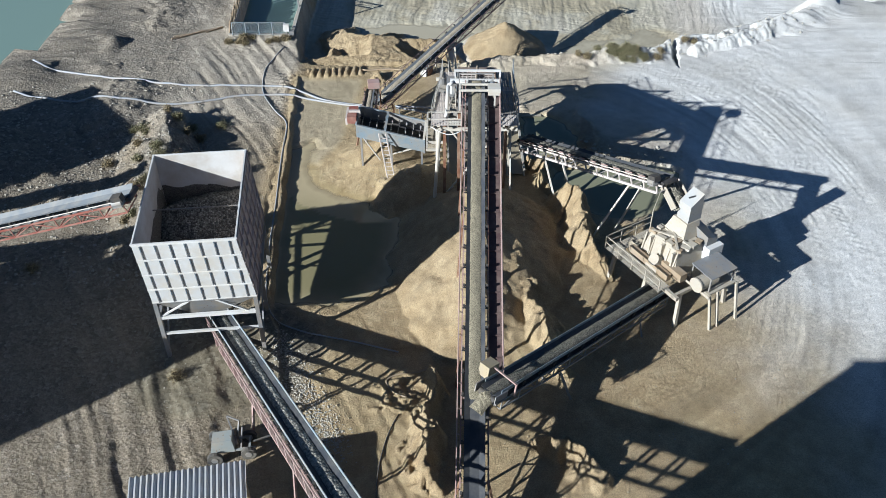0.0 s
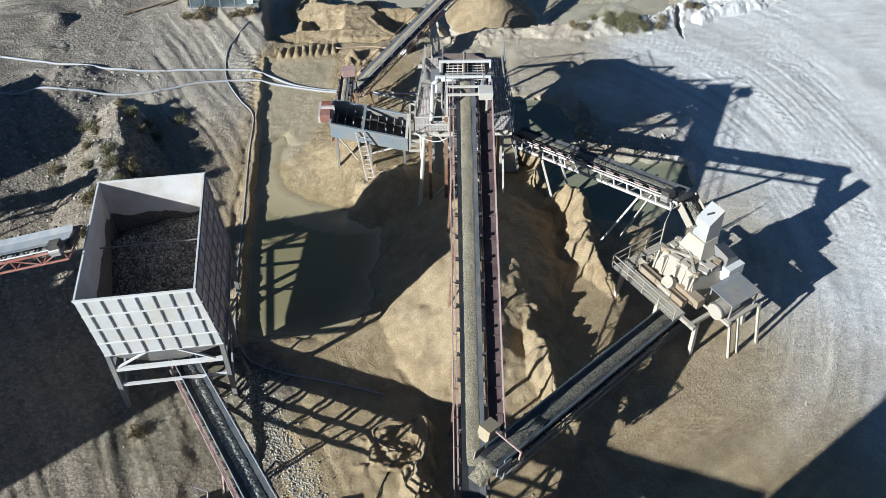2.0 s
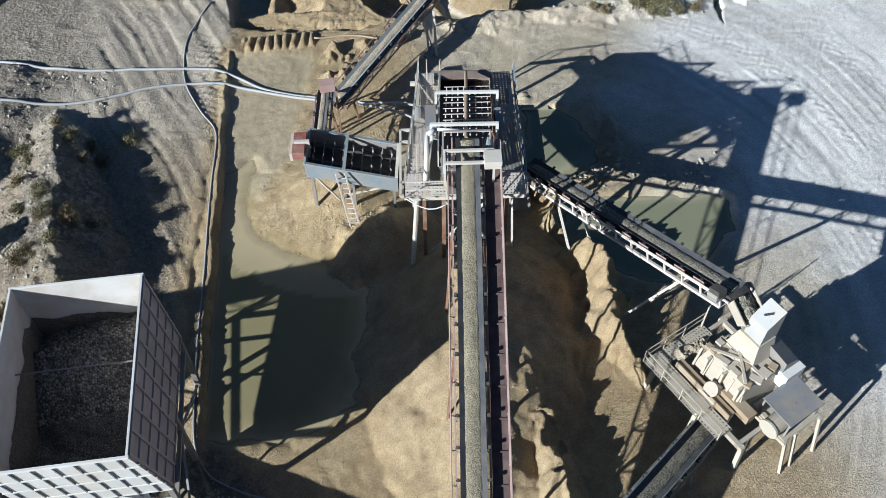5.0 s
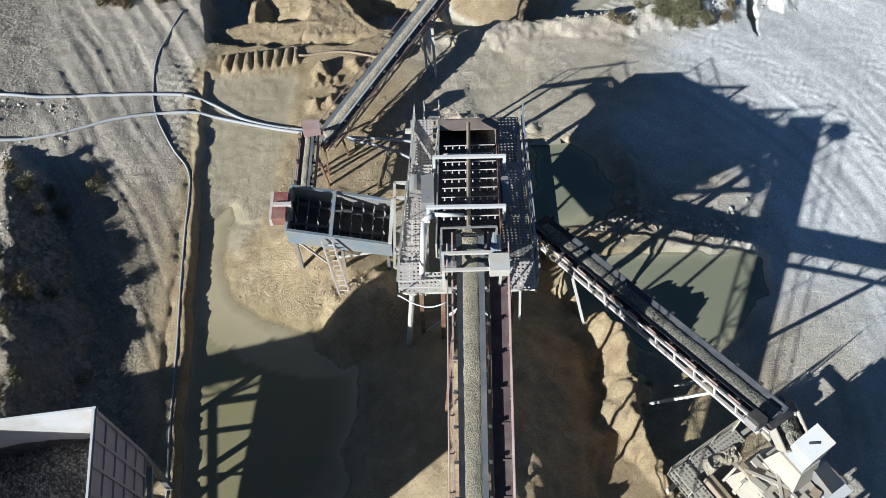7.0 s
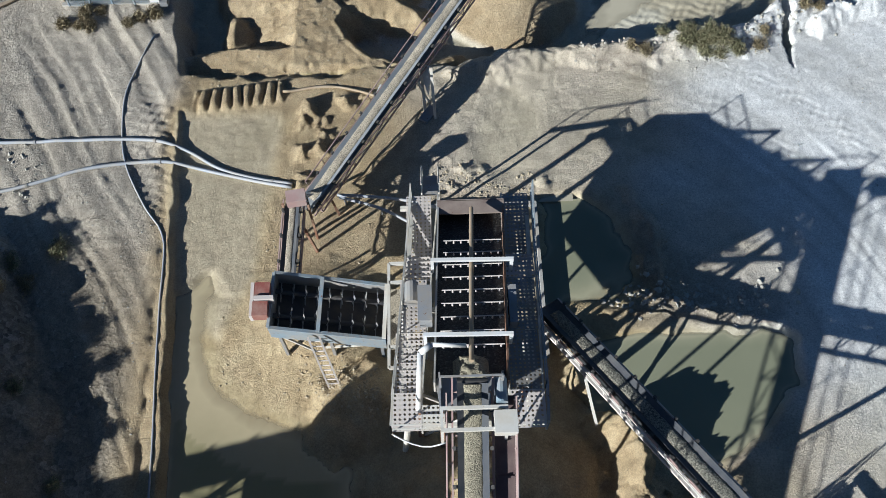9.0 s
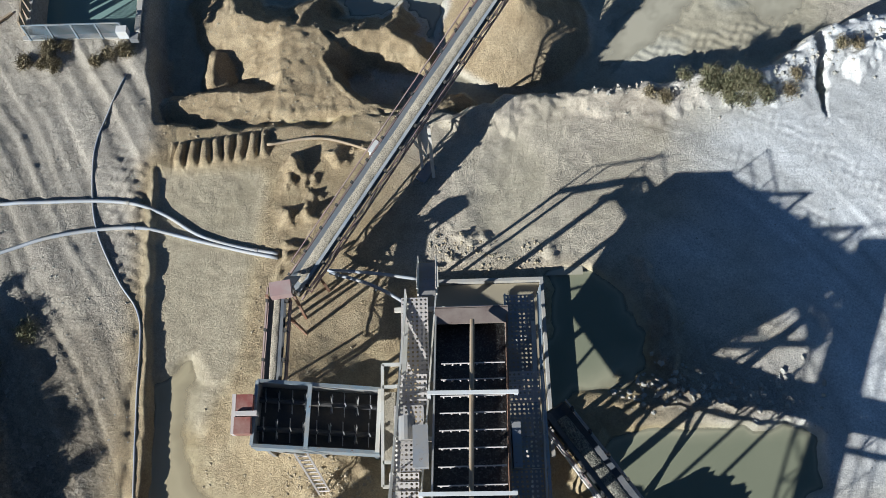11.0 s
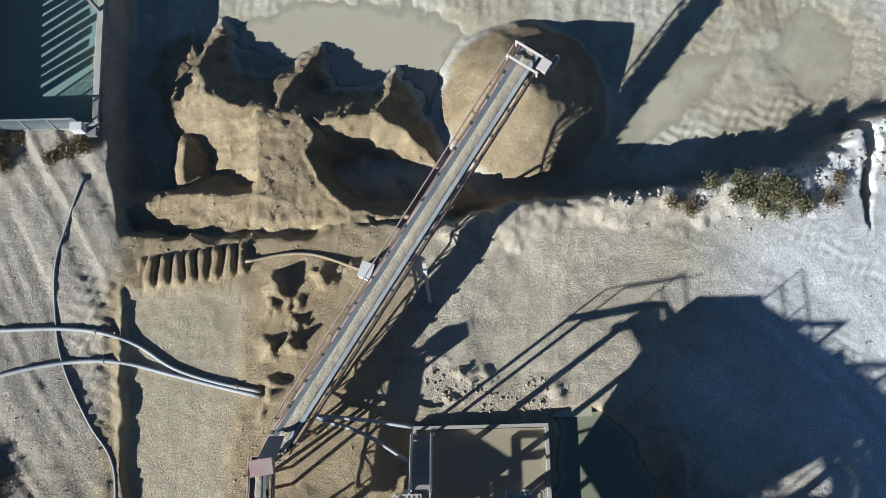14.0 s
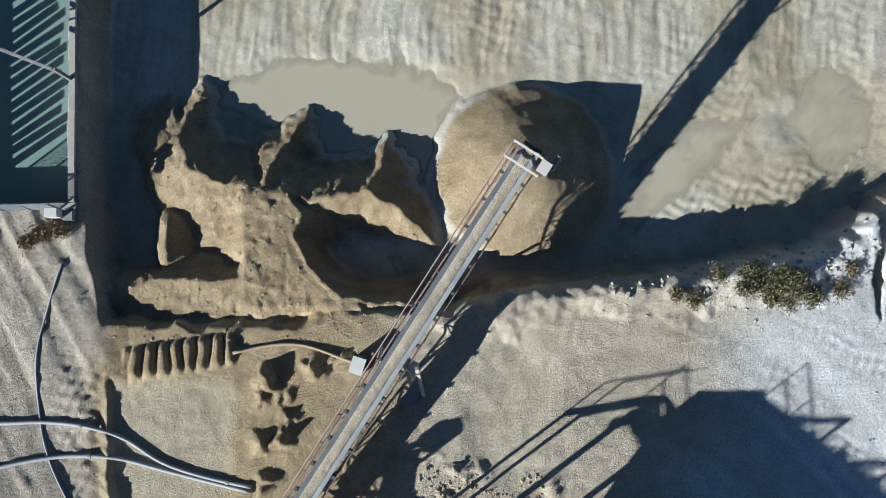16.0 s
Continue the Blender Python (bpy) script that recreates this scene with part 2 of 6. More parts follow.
# ---- mesh helpers ----
class Mesh:
    """Gathers faces for one part."""

    def __init__(self):
        self.v, self.f = [], []

    def add(self, verts, faces):
        o = len(self.v)
        self.v.extend(tuple(p) for p in verts)
        self.f.extend(tuple(i + o for i in f) for f in faces)
        return self

    def hexa(self, p):
        """A box from eight corners: four below, four above, both counter-clockwise."""
        return self.add(p, [(3, 2, 1, 0), (4, 5, 6, 7), (0, 1, 5, 4), (1, 2, 6, 5), (2, 3, 7, 6), (3, 0, 4, 7)])

    def box(self, c, s, rz=0.0):
        x, y, z = (a / 2 for a in s)
        ca, sa = math.cos(radians(rz)), math.sin(radians(rz))
        p = [(-x, -y, -z), (x, -y, -z), (x, y, -z), (-x, y, -z), (-x, -y, z), (x, -y, z), (x, y, z), (-x, y, z)]
        return self.hexa([(c[0] + a * ca - b * sa, c[1] + a * sa + b * ca, c[2] + d) for a, b, d in p])

    def beam(self, a, b, w, h, up=(0, 0, 1)):
        a, b = Vector(a), Vector(b)
        d = (b - a).normalized()
        u = Vector(up)
        if abs(d.dot(u)) > 0.98:
            u = Vector((1, 0, 0))
        s = d.cross(u).normalized() * w / 2
        n = s.cross(d).normalized() * h / 2
        return self.hexa([a - s - n, a + s - n, b + s - n, b - s - n, a - s + n, a + s + n, b + s + n, b - s + n])

    def tube(self, a, b, r, n=8, r2=None, caps=True):
        a, b = Vector(a), Vector(b)
        r2 = r if r2 is None else r2
        d = (b - a).normalized()
        u = Vector((0, 0, 1)) if abs(d.z) < 0.9 else Vector((1, 0, 0))
        s = d.cross(u).normalized()
        t = s.cross(d)
        ring = [s * math.cos(2 * math.pi * i / n) + t * math.sin(2 * math.pi * i / n) for i in range(n)]
        vs = [a + q * r for q in ring] + [b + q * r2 for q in ring]
        fs = [(i, (i + 1) % n, n + (i + 1) % n, n + i) for i in range(n)]
        if caps:
            fs += [tuple(range(n - 1, -1, -1)), tuple(range(n, 2 * n))]
        return self.add(vs, fs)

    def plate(self, p, th):
        """A flat plate on a polygon of corners, thickened along its normal."""
        p = [Vector(q) for q in p]
        n = (p[1] - p[0]).cross(p[2] - p[0]).normalized() * th
        k = len(p)
        vs = p + [q + n for q in p]
        return self.add(vs, [tuple(range(k - 1, -1, -1)), tuple(range(k, 2 * k))] + [(i, (i + 1) % k, k + (i + 1) % k, k + i) for i in range(k)])

    def data(self, name):
        me = bpy.data.meshes.new(name)
        me.from_pydata(self.v, [], self.f)
        me.update()
        return me


def thing(name, label, category, m=None, group="", kind=""):
    ob = tagged(new(name), label, category, group, kind)
    ob.empty_display_size = 0.3
    if m is not None:
        ob.matrix_world = m
    return ob


def part(name, mesh, material, parent, label="", smooth=False):
    me = mesh if isinstance(mesh, bpy.types.Mesh) else mesh.data(name)
    if material and not me.materials:
        me.materials.append(material)
    if smooth:
        me.polygons.foreach_set("use_smooth", [True] * len(me.polygons))
    ob = new(name, me)
    ob.parent = parent
    if label:
        ob["label"] = label
    return ob


def solid(name, mesh, material, label, category, kind="", group="", smooth=False):
    ob = part(name, mesh, material, None, "", smooth)
    return tagged(ob, label, category, group, kind)


# ---- terrain ----
def lattice(ix, iy, seed):
    h = (ix.astype(np.int64) * 374761393 + iy.astype(np.int64) * 668265263 + seed * 144665) & 0xFFFFFFFF
    h = ((h ^ (h >> 13)) * 1274126177) & 0xFFFFFFFF
    return ((h ^ (h >> 16)) & 0xFFFF) / 32767.5 - 1.0


def vnoise(x, y, seed=0):
    ix, iy = np.floor(x), np.floor(y)
    fx, fy = x - ix, y - iy
    fx, fy = fx * fx * (3 - 2 * fx), fy * fy * (3 - 2 * fy)
    a, b = lattice(ix, iy, seed), lattice(ix + 1, iy, seed)
    c, d = lattice(ix, iy + 1, seed), lattice(ix + 1, iy + 1, seed)
    return (a + (b - a) * fx) * (1 - fy) + (c + (d - c) * fx) * fy


def fbm(x, y, scale, seed=0, octaves=4):
    t, amp = 0.0, 1.0
    for i in range(octaves):
        t = t + amp * vnoise(x / scale, y / scale, seed + i * 17)
        scale, amp = scale / 2.1, amp * 0.5
    return t


def sstep(a, b, v):
    t = np.clip((v - a) / (b - a), 0, 1)
    return t * t * (3 - 2 * t)


def inside(poly, x, y):
    """Signed distance to a polygon, positive within."""
    d = np.full(x.shape, 1e9)
    odd = np.zeros(x.shape, bool)
    for (ax, ay), (bx, by) in zip(poly, poly[1:] + poly[:1]):
        ex, ey = bx - ax, by - ay
        t = np.clip(((x - ax) * ex + (y - ay) * ey) / (ex * ex + ey * ey), 0, 1)
        d = np.minimum(d, np.hypot(x - ax - t * ex, y - ay - t * ey))
        cross = (ay > y) != (by > y)
        odd ^= cross & (x < (bx - ax) * (y - ay) / ((by - ay) or 1e-9) + ax)
    return np.where(odd, d, -d)


def ridge(x, y, pts, k_left, k_right=None):
    """The height of a crest line of (x, y, z) points that falls off by the slopes on its two sides."""
    out = np.full(x.shape, -99.0)
    k_right = k_left if k_right is None else k_right
    for (ax, ay, az), (bx, by, bz) in zip(pts, pts[1:]):
        ex, ey = bx - ax, by - ay
        t = np.clip(((x - ax) * ex + (y - ay) * ey) / (ex * ex + ey * ey), 0, 1)
        d = np.hypot(x - ax - t * ex, y - ay - t * ey)
        side = ex * (y - ay) - ey * (x - ax)
        out = np.maximum(out, az + (bz - az) * t - d * np.where(side > 0, k_left, k_right))
    return out


BANK_X = [-60, -13, -6, 2.6, 5.8, 13, 16.7, 20.9, 27, 33, 60]
BANK_Y = [68, 68.0, 68.1, 68.6, 69.1, 69.7, 70.3, 72.2, 74.8, 77.4, 90]
POND_MID = [(-12.2, 55.6), (-11.9, 48), (-11.4, 38.6), (-6, 37.8), (-2.4, 40.4), (-2.4, 45), (-2.2, 50.0), (-3.8, 52.2), (-6.2, 53.6), (-8.2, 55.4), (-9.4, 57.2)]
MUD_MID = [(-12.1, 66.0), (-12.3, 61.8), (-11.8, 58.3), (-11.6, 54), (-8.6, 52.6), (-7.0, 56.0), (-6.8, 58.4), (-6.5, 60.4), (-6.5, 64), (-6.9, 65.9)]
POND_TOWER = [(5.7, 60.1), (5.8, 53), (7.0, 54.6), (8.6, 54.4), (10.2, 55.4), (10.5, 56.9), (9.5, 59.0), (8.0, 60.2)]
POND_RIGHT = [(6.6, 50.6), (8.4, 52.6), (12.0, 53.0), (15.8, 53.0), (17.3, 52.2), (16.7, 50.0), (14.4, 48.2), (12.2, 46.6), (10.2, 47.4), (7.8, 48.4)]
MUD_NORTH = [(2.7, 61.6), (4.6, 60.6), (5.4, 61.4), (6.4, 63.6), (6.7, 65.8), (5.9, 67.2), (4.7, 67.6), (3.0, 64.4)]
YARD_POOL = [(-8.6, 79.0), (-8.3, 77.0), (-5.2, 76.0), (-3.2, 74.6), (0.2, 73.6), (1.5, 71.8), (1.8, 74.0), (2.6, 76.0), (3.3, 77.6), (1.2, 79.9), (-5.4, 79.8)]
YARD_POOL2 = [(9.9, 71.4), (13.3, 72.4), (15.9, 75.0), (16.2, 76.9), (12.6, 76.4), (10.0, 74.9)]
YARD_POOL3 = [(15.4, 76.6), (18.2, 73.6), (21.4, 73.9), (21.8, 77.0), (20.2, 79.2), (18.0, 78.7)]
PIT_EAST = [(-4.0, 71.4), (-2.6, 72.2), (-1.7, 71.5), (-0.2, 71.4), (0.7, 71.6), (1.6, 69.8), (0.8, 68.8), (-0.7, 68.8), (-2.2, 69.2), (-3.4, 70.2)]
PIT_WEST = [(-13.1, 70.2), (-10.9, 69.9), (-9.9, 70.3), (-10.4, 71.7), (-10.2, 72.4), (-11.2, 75.6), (-11.5, 77.0), (-11.4, 79.8), (-13.2, 79.8)]
PIT_SMALL = [(-9.5, 71.9), (-8.4, 71.6), (-6.4, 70.5), (-6.3, 69.9), (-8.4, 69.9), (-9.6, 70.4)]
PIT_POOL = [(-0.9, 70.3), (0.0, 71.2), (1.3, 69.6), (0.5, 69.0), (-0.8, 69.4)]


def dry_band(x):
    return sstep(-11.5, -13.0, x)


def terrain(x, y):
    wx = x + 0.35 * fbm(x, y, 1.6, 3, 3)
    wy = y + 0.35 * fbm(x, y, 1.6, 5, 3)
    bank = np.interp(wx, BANK_X, BANK_Y)
    low = sstep(-0.5, 0.7, wy - bank) * sstep(-0.35, 0.35, x + 12.85 - np.clip((73 - y) * 0.22, 0, 1.1) + 0.15 * fbm(x, y, 1.5, 9, 2))
    z = 0.10 + 0.07 * fbm(x, y, 9.0, 1, 3)
    # road and spoil to the west
    west = sstep(-11.2, -12.2, wx)
    z = z + west * 0.2
    spoil = sstep(-20, -27, wx) * sstep(44, 52, wy)
    z = z + spoil * np.maximum(0, 0.9 * fbm(x, y, 6.0, 21, 5) + 0.35) * 1.1
    mound = ridge(wx, wy, [(-21.8, 60.5, 0.5), (-20.4, 57, 1.9), (-19.6, 53.5, 2.4), (-18.8, 50, 2.6), (-18.0, 47, 2.6), (-17.4, 44.5, 2.2), (-17.0, 42.0, 0.8)], 0.8, 0.5)
    z = np.maximum(z, mound + 0.28 * fbm(x, y, 1.6, 33, 5))
    # pools
    for poly, depth, soft in ((POND_MID, 0.9, 2.6), (MUD_MID, 0.0, 0.8), (POND_TOWER, 0.8, 1.0), (POND_RIGHT, 0.8, 1.0), (MUD_NORTH, 0.02, 1.2)):
        t = sstep(-0.3, soft, inside(poly, wx, wy))
        z = z * (1 - t) + np.minimum(z, -depth) * t
    # the bank's crest, then the lower yard
    z = np.maximum(z, 0.55 - 0.5 * np.abs(wy - bank + 0.9) + 0.15 * fbm(x, y, 1.0, 11, 3) + 0.25 * sstep(8, 14, x) - 0.6 * sstep(3, 0, x))
    yard = -1.88 + 0.05 * fbm(x, y, 5.0, 41, 3)
    for poly, depth in ((YARD_POOL, 0.22), (YARD_POOL2, 0.16), (YARD_POOL3, 0.15), (PIT_POOL, 0.3)):
        yard = yard - depth * sstep(-0.4, 1.5, inside(poly, wx, wy))
    z = z * (1 - low) + yard * low
    # heaps in the sand box
    hx, hy = x + 0.13 * fbm(x, y, 1.1, 3, 4), y + 0.13 * fbm(x, y, 1.1, 5, 4)
    lobes = [
        ridge(hx, hy, [(-9.3, 76.0, -0.7), (-9.1, 75.3, -0.4), (-8.7, 74.5, -0.25), (-7.6, 73.8, -0.15), (-6.8, 73.5, -0.05), (-5.6, 73.5, 0.05)], 0.80, 0.46),
        ridge(hx, hy, [(-5.6, 73.5, 0.05), (-4.5, 73.1, -0.05), (-3.5, 73.0, -0.15), (-2.2, 73.1, -0.2), (-1.1, 73.2, -0.3)], 0.80, 1.0),
        ridge(hx, hy, [(-8.4, 79.0, -1.9), (-8.6, 77.8, -1.35), (-9.3, 76.1, -0.7)], 0.80, 0.75),
        ridge(hx, hy, [(-5.6, 73.5, 0.05), (-5.3, 74.5, -0.35), (-4.4, 75.6, -0.95), (-3.9, 76.6, -1.5), (-3.7, 77.1, -1.8)], 0.85, 0.85),
        ridge(hx, hy, [(-1.1, 73.2, -0.3), (-0.6, 74.2, -0.75), (-0.3, 76.0, -1.8)], 0.9, 0.8),
        ridge(hx, hy, [(-1.1, 73.2, -0.3), (0.1, 72.6, -0.65), (0.9, 71.7, -1.05), (1.6, 71.0, -1.6)], 0.9, 0.95),
        ridge(hx, hy, [(-5.2, 73.4, 0.05), (-3.9, 72.4, 0.05), (-4.2, 71.3, 0.12), (-3.9, 70.6, 0.15), (-3.1, 69.5, 0.12), (-2.3, 68.9, 0.05), (-0.7, 68.5, -0.05), (0.9, 68.4, -0.2), (2.2, 68.9, -0.4)], 1.1, 0.9),
        0.02 - 0.9 * np.maximum(0, -inside([(-6.3, 68.4), (-6.3, 73.3), (-4.8, 73.3), (-4.0, 72.4), (-4.2, 71.3), (-3.1, 69.5), (-1.4, 68.4)], hx, hy)),
        ridge(hx, hy, [(-9.6, 72.0, -0.5), (-9.7, 70.6, -0.4)], 1.0, 0.9),
        ridge(hx, hy, [(-12.4, 69.5, -0.3), (-9, 69.6, -0.1), (-6.3, 69.6, 0.05), (-4.8, 69.2, 0.1)], 1.0, 0.25),
    ]
    heap = np.maximum.reduce(lobes) + 0.06 * fbm(x, y, 0.8, 55, 4) - 0.09 * np.abs(fbm(x, y, 0.5, 59, 4)) + 0.05
    px, py = x + 0.18 * fbm(x, y, 0.9, 57, 4), y + 0.18 * fbm(x, y, 0.9, 58, 4)
    for poly, floor, soft in ((PIT_EAST, -2.05, 1.1), (PIT_WEST, -1.95, 0.7), (PIT_SMALL, -0.95, 0.6)):
        t = sstep(-0.1, soft, inside(poly, px, py))
        heap = heap * (1 - t) + np.minimum(heap, floor) * t
    z = np.where(y > 66.5, np.maximum(z, heap), z)
    # conveyor stockpiles and eroded sand banks
    cone = 1.0 - 0.71 * np.hypot(x - 5.6 + 0.08 * fbm(x, y, 1.6, 3, 3), y - 74.1 + 0.08 * fbm(x, y, 1.6, 5, 3))
    z = np.maximum(z, cone + 0.05 * fbm(x, y, 0.8, 61, 3))
    z = np.maximum(z, ridge(wx, wy, [(1.7, 37.5, 3.0), (1.9, 41, 3.8), (2.2, 45.5, 3.6)], 0.74, 0.66) + 0.06 * fbm(x, y, 1.0, 62, 3))
    fan = np.hypot((hx + 4.4) * 0.9, hy - 53.7)
    z = np.maximum(z, np.where(fan < 7, 2.2 * np.exp(-(fan / 2.5) ** 1.25) - 0.30 - 0.02 * fan + 0.02 * vnoise(np.arctan2(hy - 53.7, hx + 4.4) * 9.0, fan / 2.0, 63), -99))
    z = np.maximum(z, 2.2 - 0.8 * np.hypot((wx + 1.6) * 0.8, wy - 50.0) + 0.22 * fbm(x, y, 1.1, 64, 4))
    sx, sy = x + 0.5 * fbm(x, y, 1.3, 71, 4), y + 0.5 * fbm(x, y, 1.3, 72, 4)
    cliffs = [
        ridge(sx, sy, [(-0.1, 32.2, 1.3), (-0.7, 29, 1.7), (-0.9, 26, 1.5)], 2.2, 1.6),
        ridge(sx, sy, [(4.9, 38.8, 1.9), (5.4, 36, 1.7), (6.6, 33.4, 1.1)], 1.3, 1.3),
        ridge(sx, sy, [(8.6, 48.4, 1.8), (9.3, 46.6, 2.1), (9.4, 43.6, 1.5), (10.4, 41.2, 0.9)], 2.4, 1.2),
        ridge(sx, sy, [(5.6, 28.0, 1.0), (7.0, 26.4, 1.3)], 1.2, 1.2),
        ridge(sx, sy, [(6.4, 53.2, 0.9), (7.2, 50.6, 1.2)], 2.0, 2.0),
    ]
    z = np.maximum(z, np.maximum.reduce(cliffs) + 0.16 * fbm(x, y, 0.9, 74, 4) - 0.22 * np.abs(fbm(x, y, 0.7, 73, 4)) + 0.1)
    rim = ridge(sx, sy, [(8.8, 54.2, 0.15), (10.6, 53.7, 0.28), (13.2, 53.6, 0.32), (16.2, 53.5, 0.2)], 0.35, 1.2)
    rim = np.maximum(rim, ridge(sx, sy, [(10.9, 54.4, 0.25), (11.3, 57.5, 0.55), (10.2, 60.4, 0.35)], 0.8, 0.7))
    z = np.maximum(z, rim + (0.06 + 0.2 * np.exp(-((x - 12.3) / 2.0) ** 2 - ((y - 55.2) / 1.8) ** 2)) * fbm(x, y, 0.8, 75, 4))
    # the berm along the pond
    bx, by = x + 0.12 * fbm(x, y, 1.1, 77, 4), y + 0.12 * fbm(x, y, 1.1, 78, 3)
    berm = ridge(bx, by, [(-12.0, 66, 0.25), (-11.8, 61, 0.36), (-11.45, 56, 0.38), (-11.15, 50, 0.36), (-10.85, 44, 0.36), (-10.4, 38.5, 0.4), (-9.4, 35.5, 0.4), (-8.6, 31, 0.3)], 1.8, 0.3)
    z = np.maximum(z, berm + 0.03 * fbm(x, y, 0.6, 76, 3))
    # white spoil heaps along the north-east bank, and the ditch through it
    spoil3 = ridge(wx, wy, [(21.5, 70.2, 0.8), (27, 72.6, 0.9), (32, 75.5, 1.3), (35, 78.5, 2.0)], 1.1, 0.8)
    z = np.maximum(z, spoil3 + 0.22 * fbm(x, y, 1.2, 79, 4))
    ditch = ridge(x + 0.15 * fbm(x, y, 0.8, 86, 3), y, [(19.85, 67.0, 0.0), (19.95, 69.2, 1.0), (20.1, 72.5, 1.0)], 3.0)
    z = z - np.clip(ditch, 0, 0.9)
    # excavator track marks
    comb = sstep(0.0, 0.4, inside([(-11.3, 65.4), (-6.4, 66.0), (-6.6, 67.6), (-11.4, 67.0)], x, y))
    z = z + comb * (0.28 - 0.34 * (0.5 + 0.5 * np.sin(x * 11.2 + 0.8 * fbm(x, y, 1.0, 80, 2))) ** 3)
    lumps = sstep(0.0, 0.8, inside([(-6.2, 59.5), (-6.3, 66.5), (-1.5, 66.8), (-3.0, 63)], x, y))
    z = z + lumps * np.maximum(0, fbm(x, y, 0.9, 81, 4)) * 0.55
    lumps = sstep(0.0, 0.7, inside([(0.6, 60.0), (0.8, 63.0), (4.0, 62.0), (7.0, 61.4), (6.6, 60.0)], x, y))
    z = z + lumps * np.maximum(0, fbm(x, y, 0.8, 83, 4)) * 0.26
    lumps = sstep(0.0, 0.7, inside([(-5.2, 30.5), (-2.6, 33.8), (-0.6, 32.5), (-1.6, 29.6)], x, y))
    z = z + lumps * np.maximum(0, fbm(x, y, 0.5, 84, 3)) * 0.3
    # ruts and tyre marks, footprints and grain
    bend = 0.8 * fbm(x, y, 9.0, 90, 2)
    u, v = x * 0.87 + y * 0.49 + bend, y * 0.87 - x * 0.49
    band = sstep(-21.5, -19, x) * dry_band(x)
    ruts = np.minimum(0.35, vnoise(u / 0.75, v / 14.0, 91)) + 0.45 * vnoise(u / 0.3, v / 6.0, 92)
    dry = sstep(-0.08, 0.12, z) * (1 - low)
    z = z + (0.10 * band + 0.02) * ruts * west * dry * (1 - spoil)
    rad = np.hypot(x - 7, (y - 46) * 0.8) + bend
    ang = np.arctan2(y - 46, x - 7)
    ruts = vnoise(rad / 0.5, ang * 2.0, 93) + 0.6 * vnoise(rad / 0.22, ang * 3.4, 94)
    z = z + 0.030 * ruts * sstep(8, 12, x) * dry * sstep(-0.5, 0.3, fbm(x, y, 6, 98, 2))
    u, v = x * 0.9 + y * 0.44, x * -0.44 + y * 0.9
    z = z + 0.05 * vnoise(u / 0.3, v / 4.0, 95) * sstep(-9, -7, x) * sstep(1, -1, x) * sstep(38, 36, y)
    wob = 0.4 * fbm(x, y, 5.0, 89, 2)
    z = z + 0.045 * low * (np.minimum(0.3, vnoise((x + wob - 0.12 * y) / 0.4, y / 7.0, 96)) + 0.4 * vnoise((x + wob) / 0.16, y / 2.0, 88)) * sstep(77.5, 79, y)
    # lug prints left by heavy tyres
    lug = np.sin(7.5 * (x + 0.3 * y)) * np.sin(9.5 * (y - 0.35 * x) + 1.2 * np.sin(3.1 * x))
    lugs = sstep(0, 0.8, inside([(-14.5, 67.4), (-14.2, 61), (-12.2, 58.5), (-11.2, 61), (-11.6, 66.6)], wx, wy))
    lugs = np.maximum(lugs, 0.8 * sstep(0, 0.8, inside([(8.5, 70.9), (14, 71.4), (18, 72.6), (21, 74.2), (21, 75.4), (14, 73.4), (10, 72.2)], wx, wy)))
    arcs = np.exp(-((rad - 17.5) / 0.35) ** 2) + np.exp(-((rad - 20.0) / 0.3) ** 2) + np.exp(-((rad - 23.5) / 0.35) ** 2)
    lugs = np.maximum(lugs, 0.7 * np.clip(arcs, 0, 1) * sstep(9, 11, x) * sstep(-0.2, 0.2, fbm(x, y, 5.0, 87, 2)))
    lugs = np.maximum(lugs, 0.35 * sstep(0.2, 0.4, fbm(x, y, 2.5, 85, 2)) * low * sstep(70, 72, y))
    z = z + 0.042 * lugs * lug + 0.010 * fbm(x, y, 0.23, 104, 1)
    z = z + (0.006 + 0.020 * dry * (1 - 0.8 * sstep(7, 11, x)) + 0.012 * low) * fbm(x, y, 0.45, 97, 3)
    # the reservoir's basin
    res = sstep(0.0, 0.3, inside([(-18.7, 73.0), (-13.6, 73.0), (-13.6, 120), (-20.5, 120)], x, y))
    z = z * (1 - res) + np.minimum(z, -2.2) * res
    pond = sstep(-0.2, 1.2, inside([(-34, 77), (-36.5, 69), (-42, 63), (-60, 60), (-60, 95), (-35, 95)], x + fbm(x, y, 2.0, 105, 3), y))
    z = z * (1 - pond) + np.minimum(z, -1.5) * pond
    # rolling land far off
    far = sstep(70, 400, np.hypot(x, y - 50))
    return z + far * 4 * fbm(x, y, 120, 99, 3)


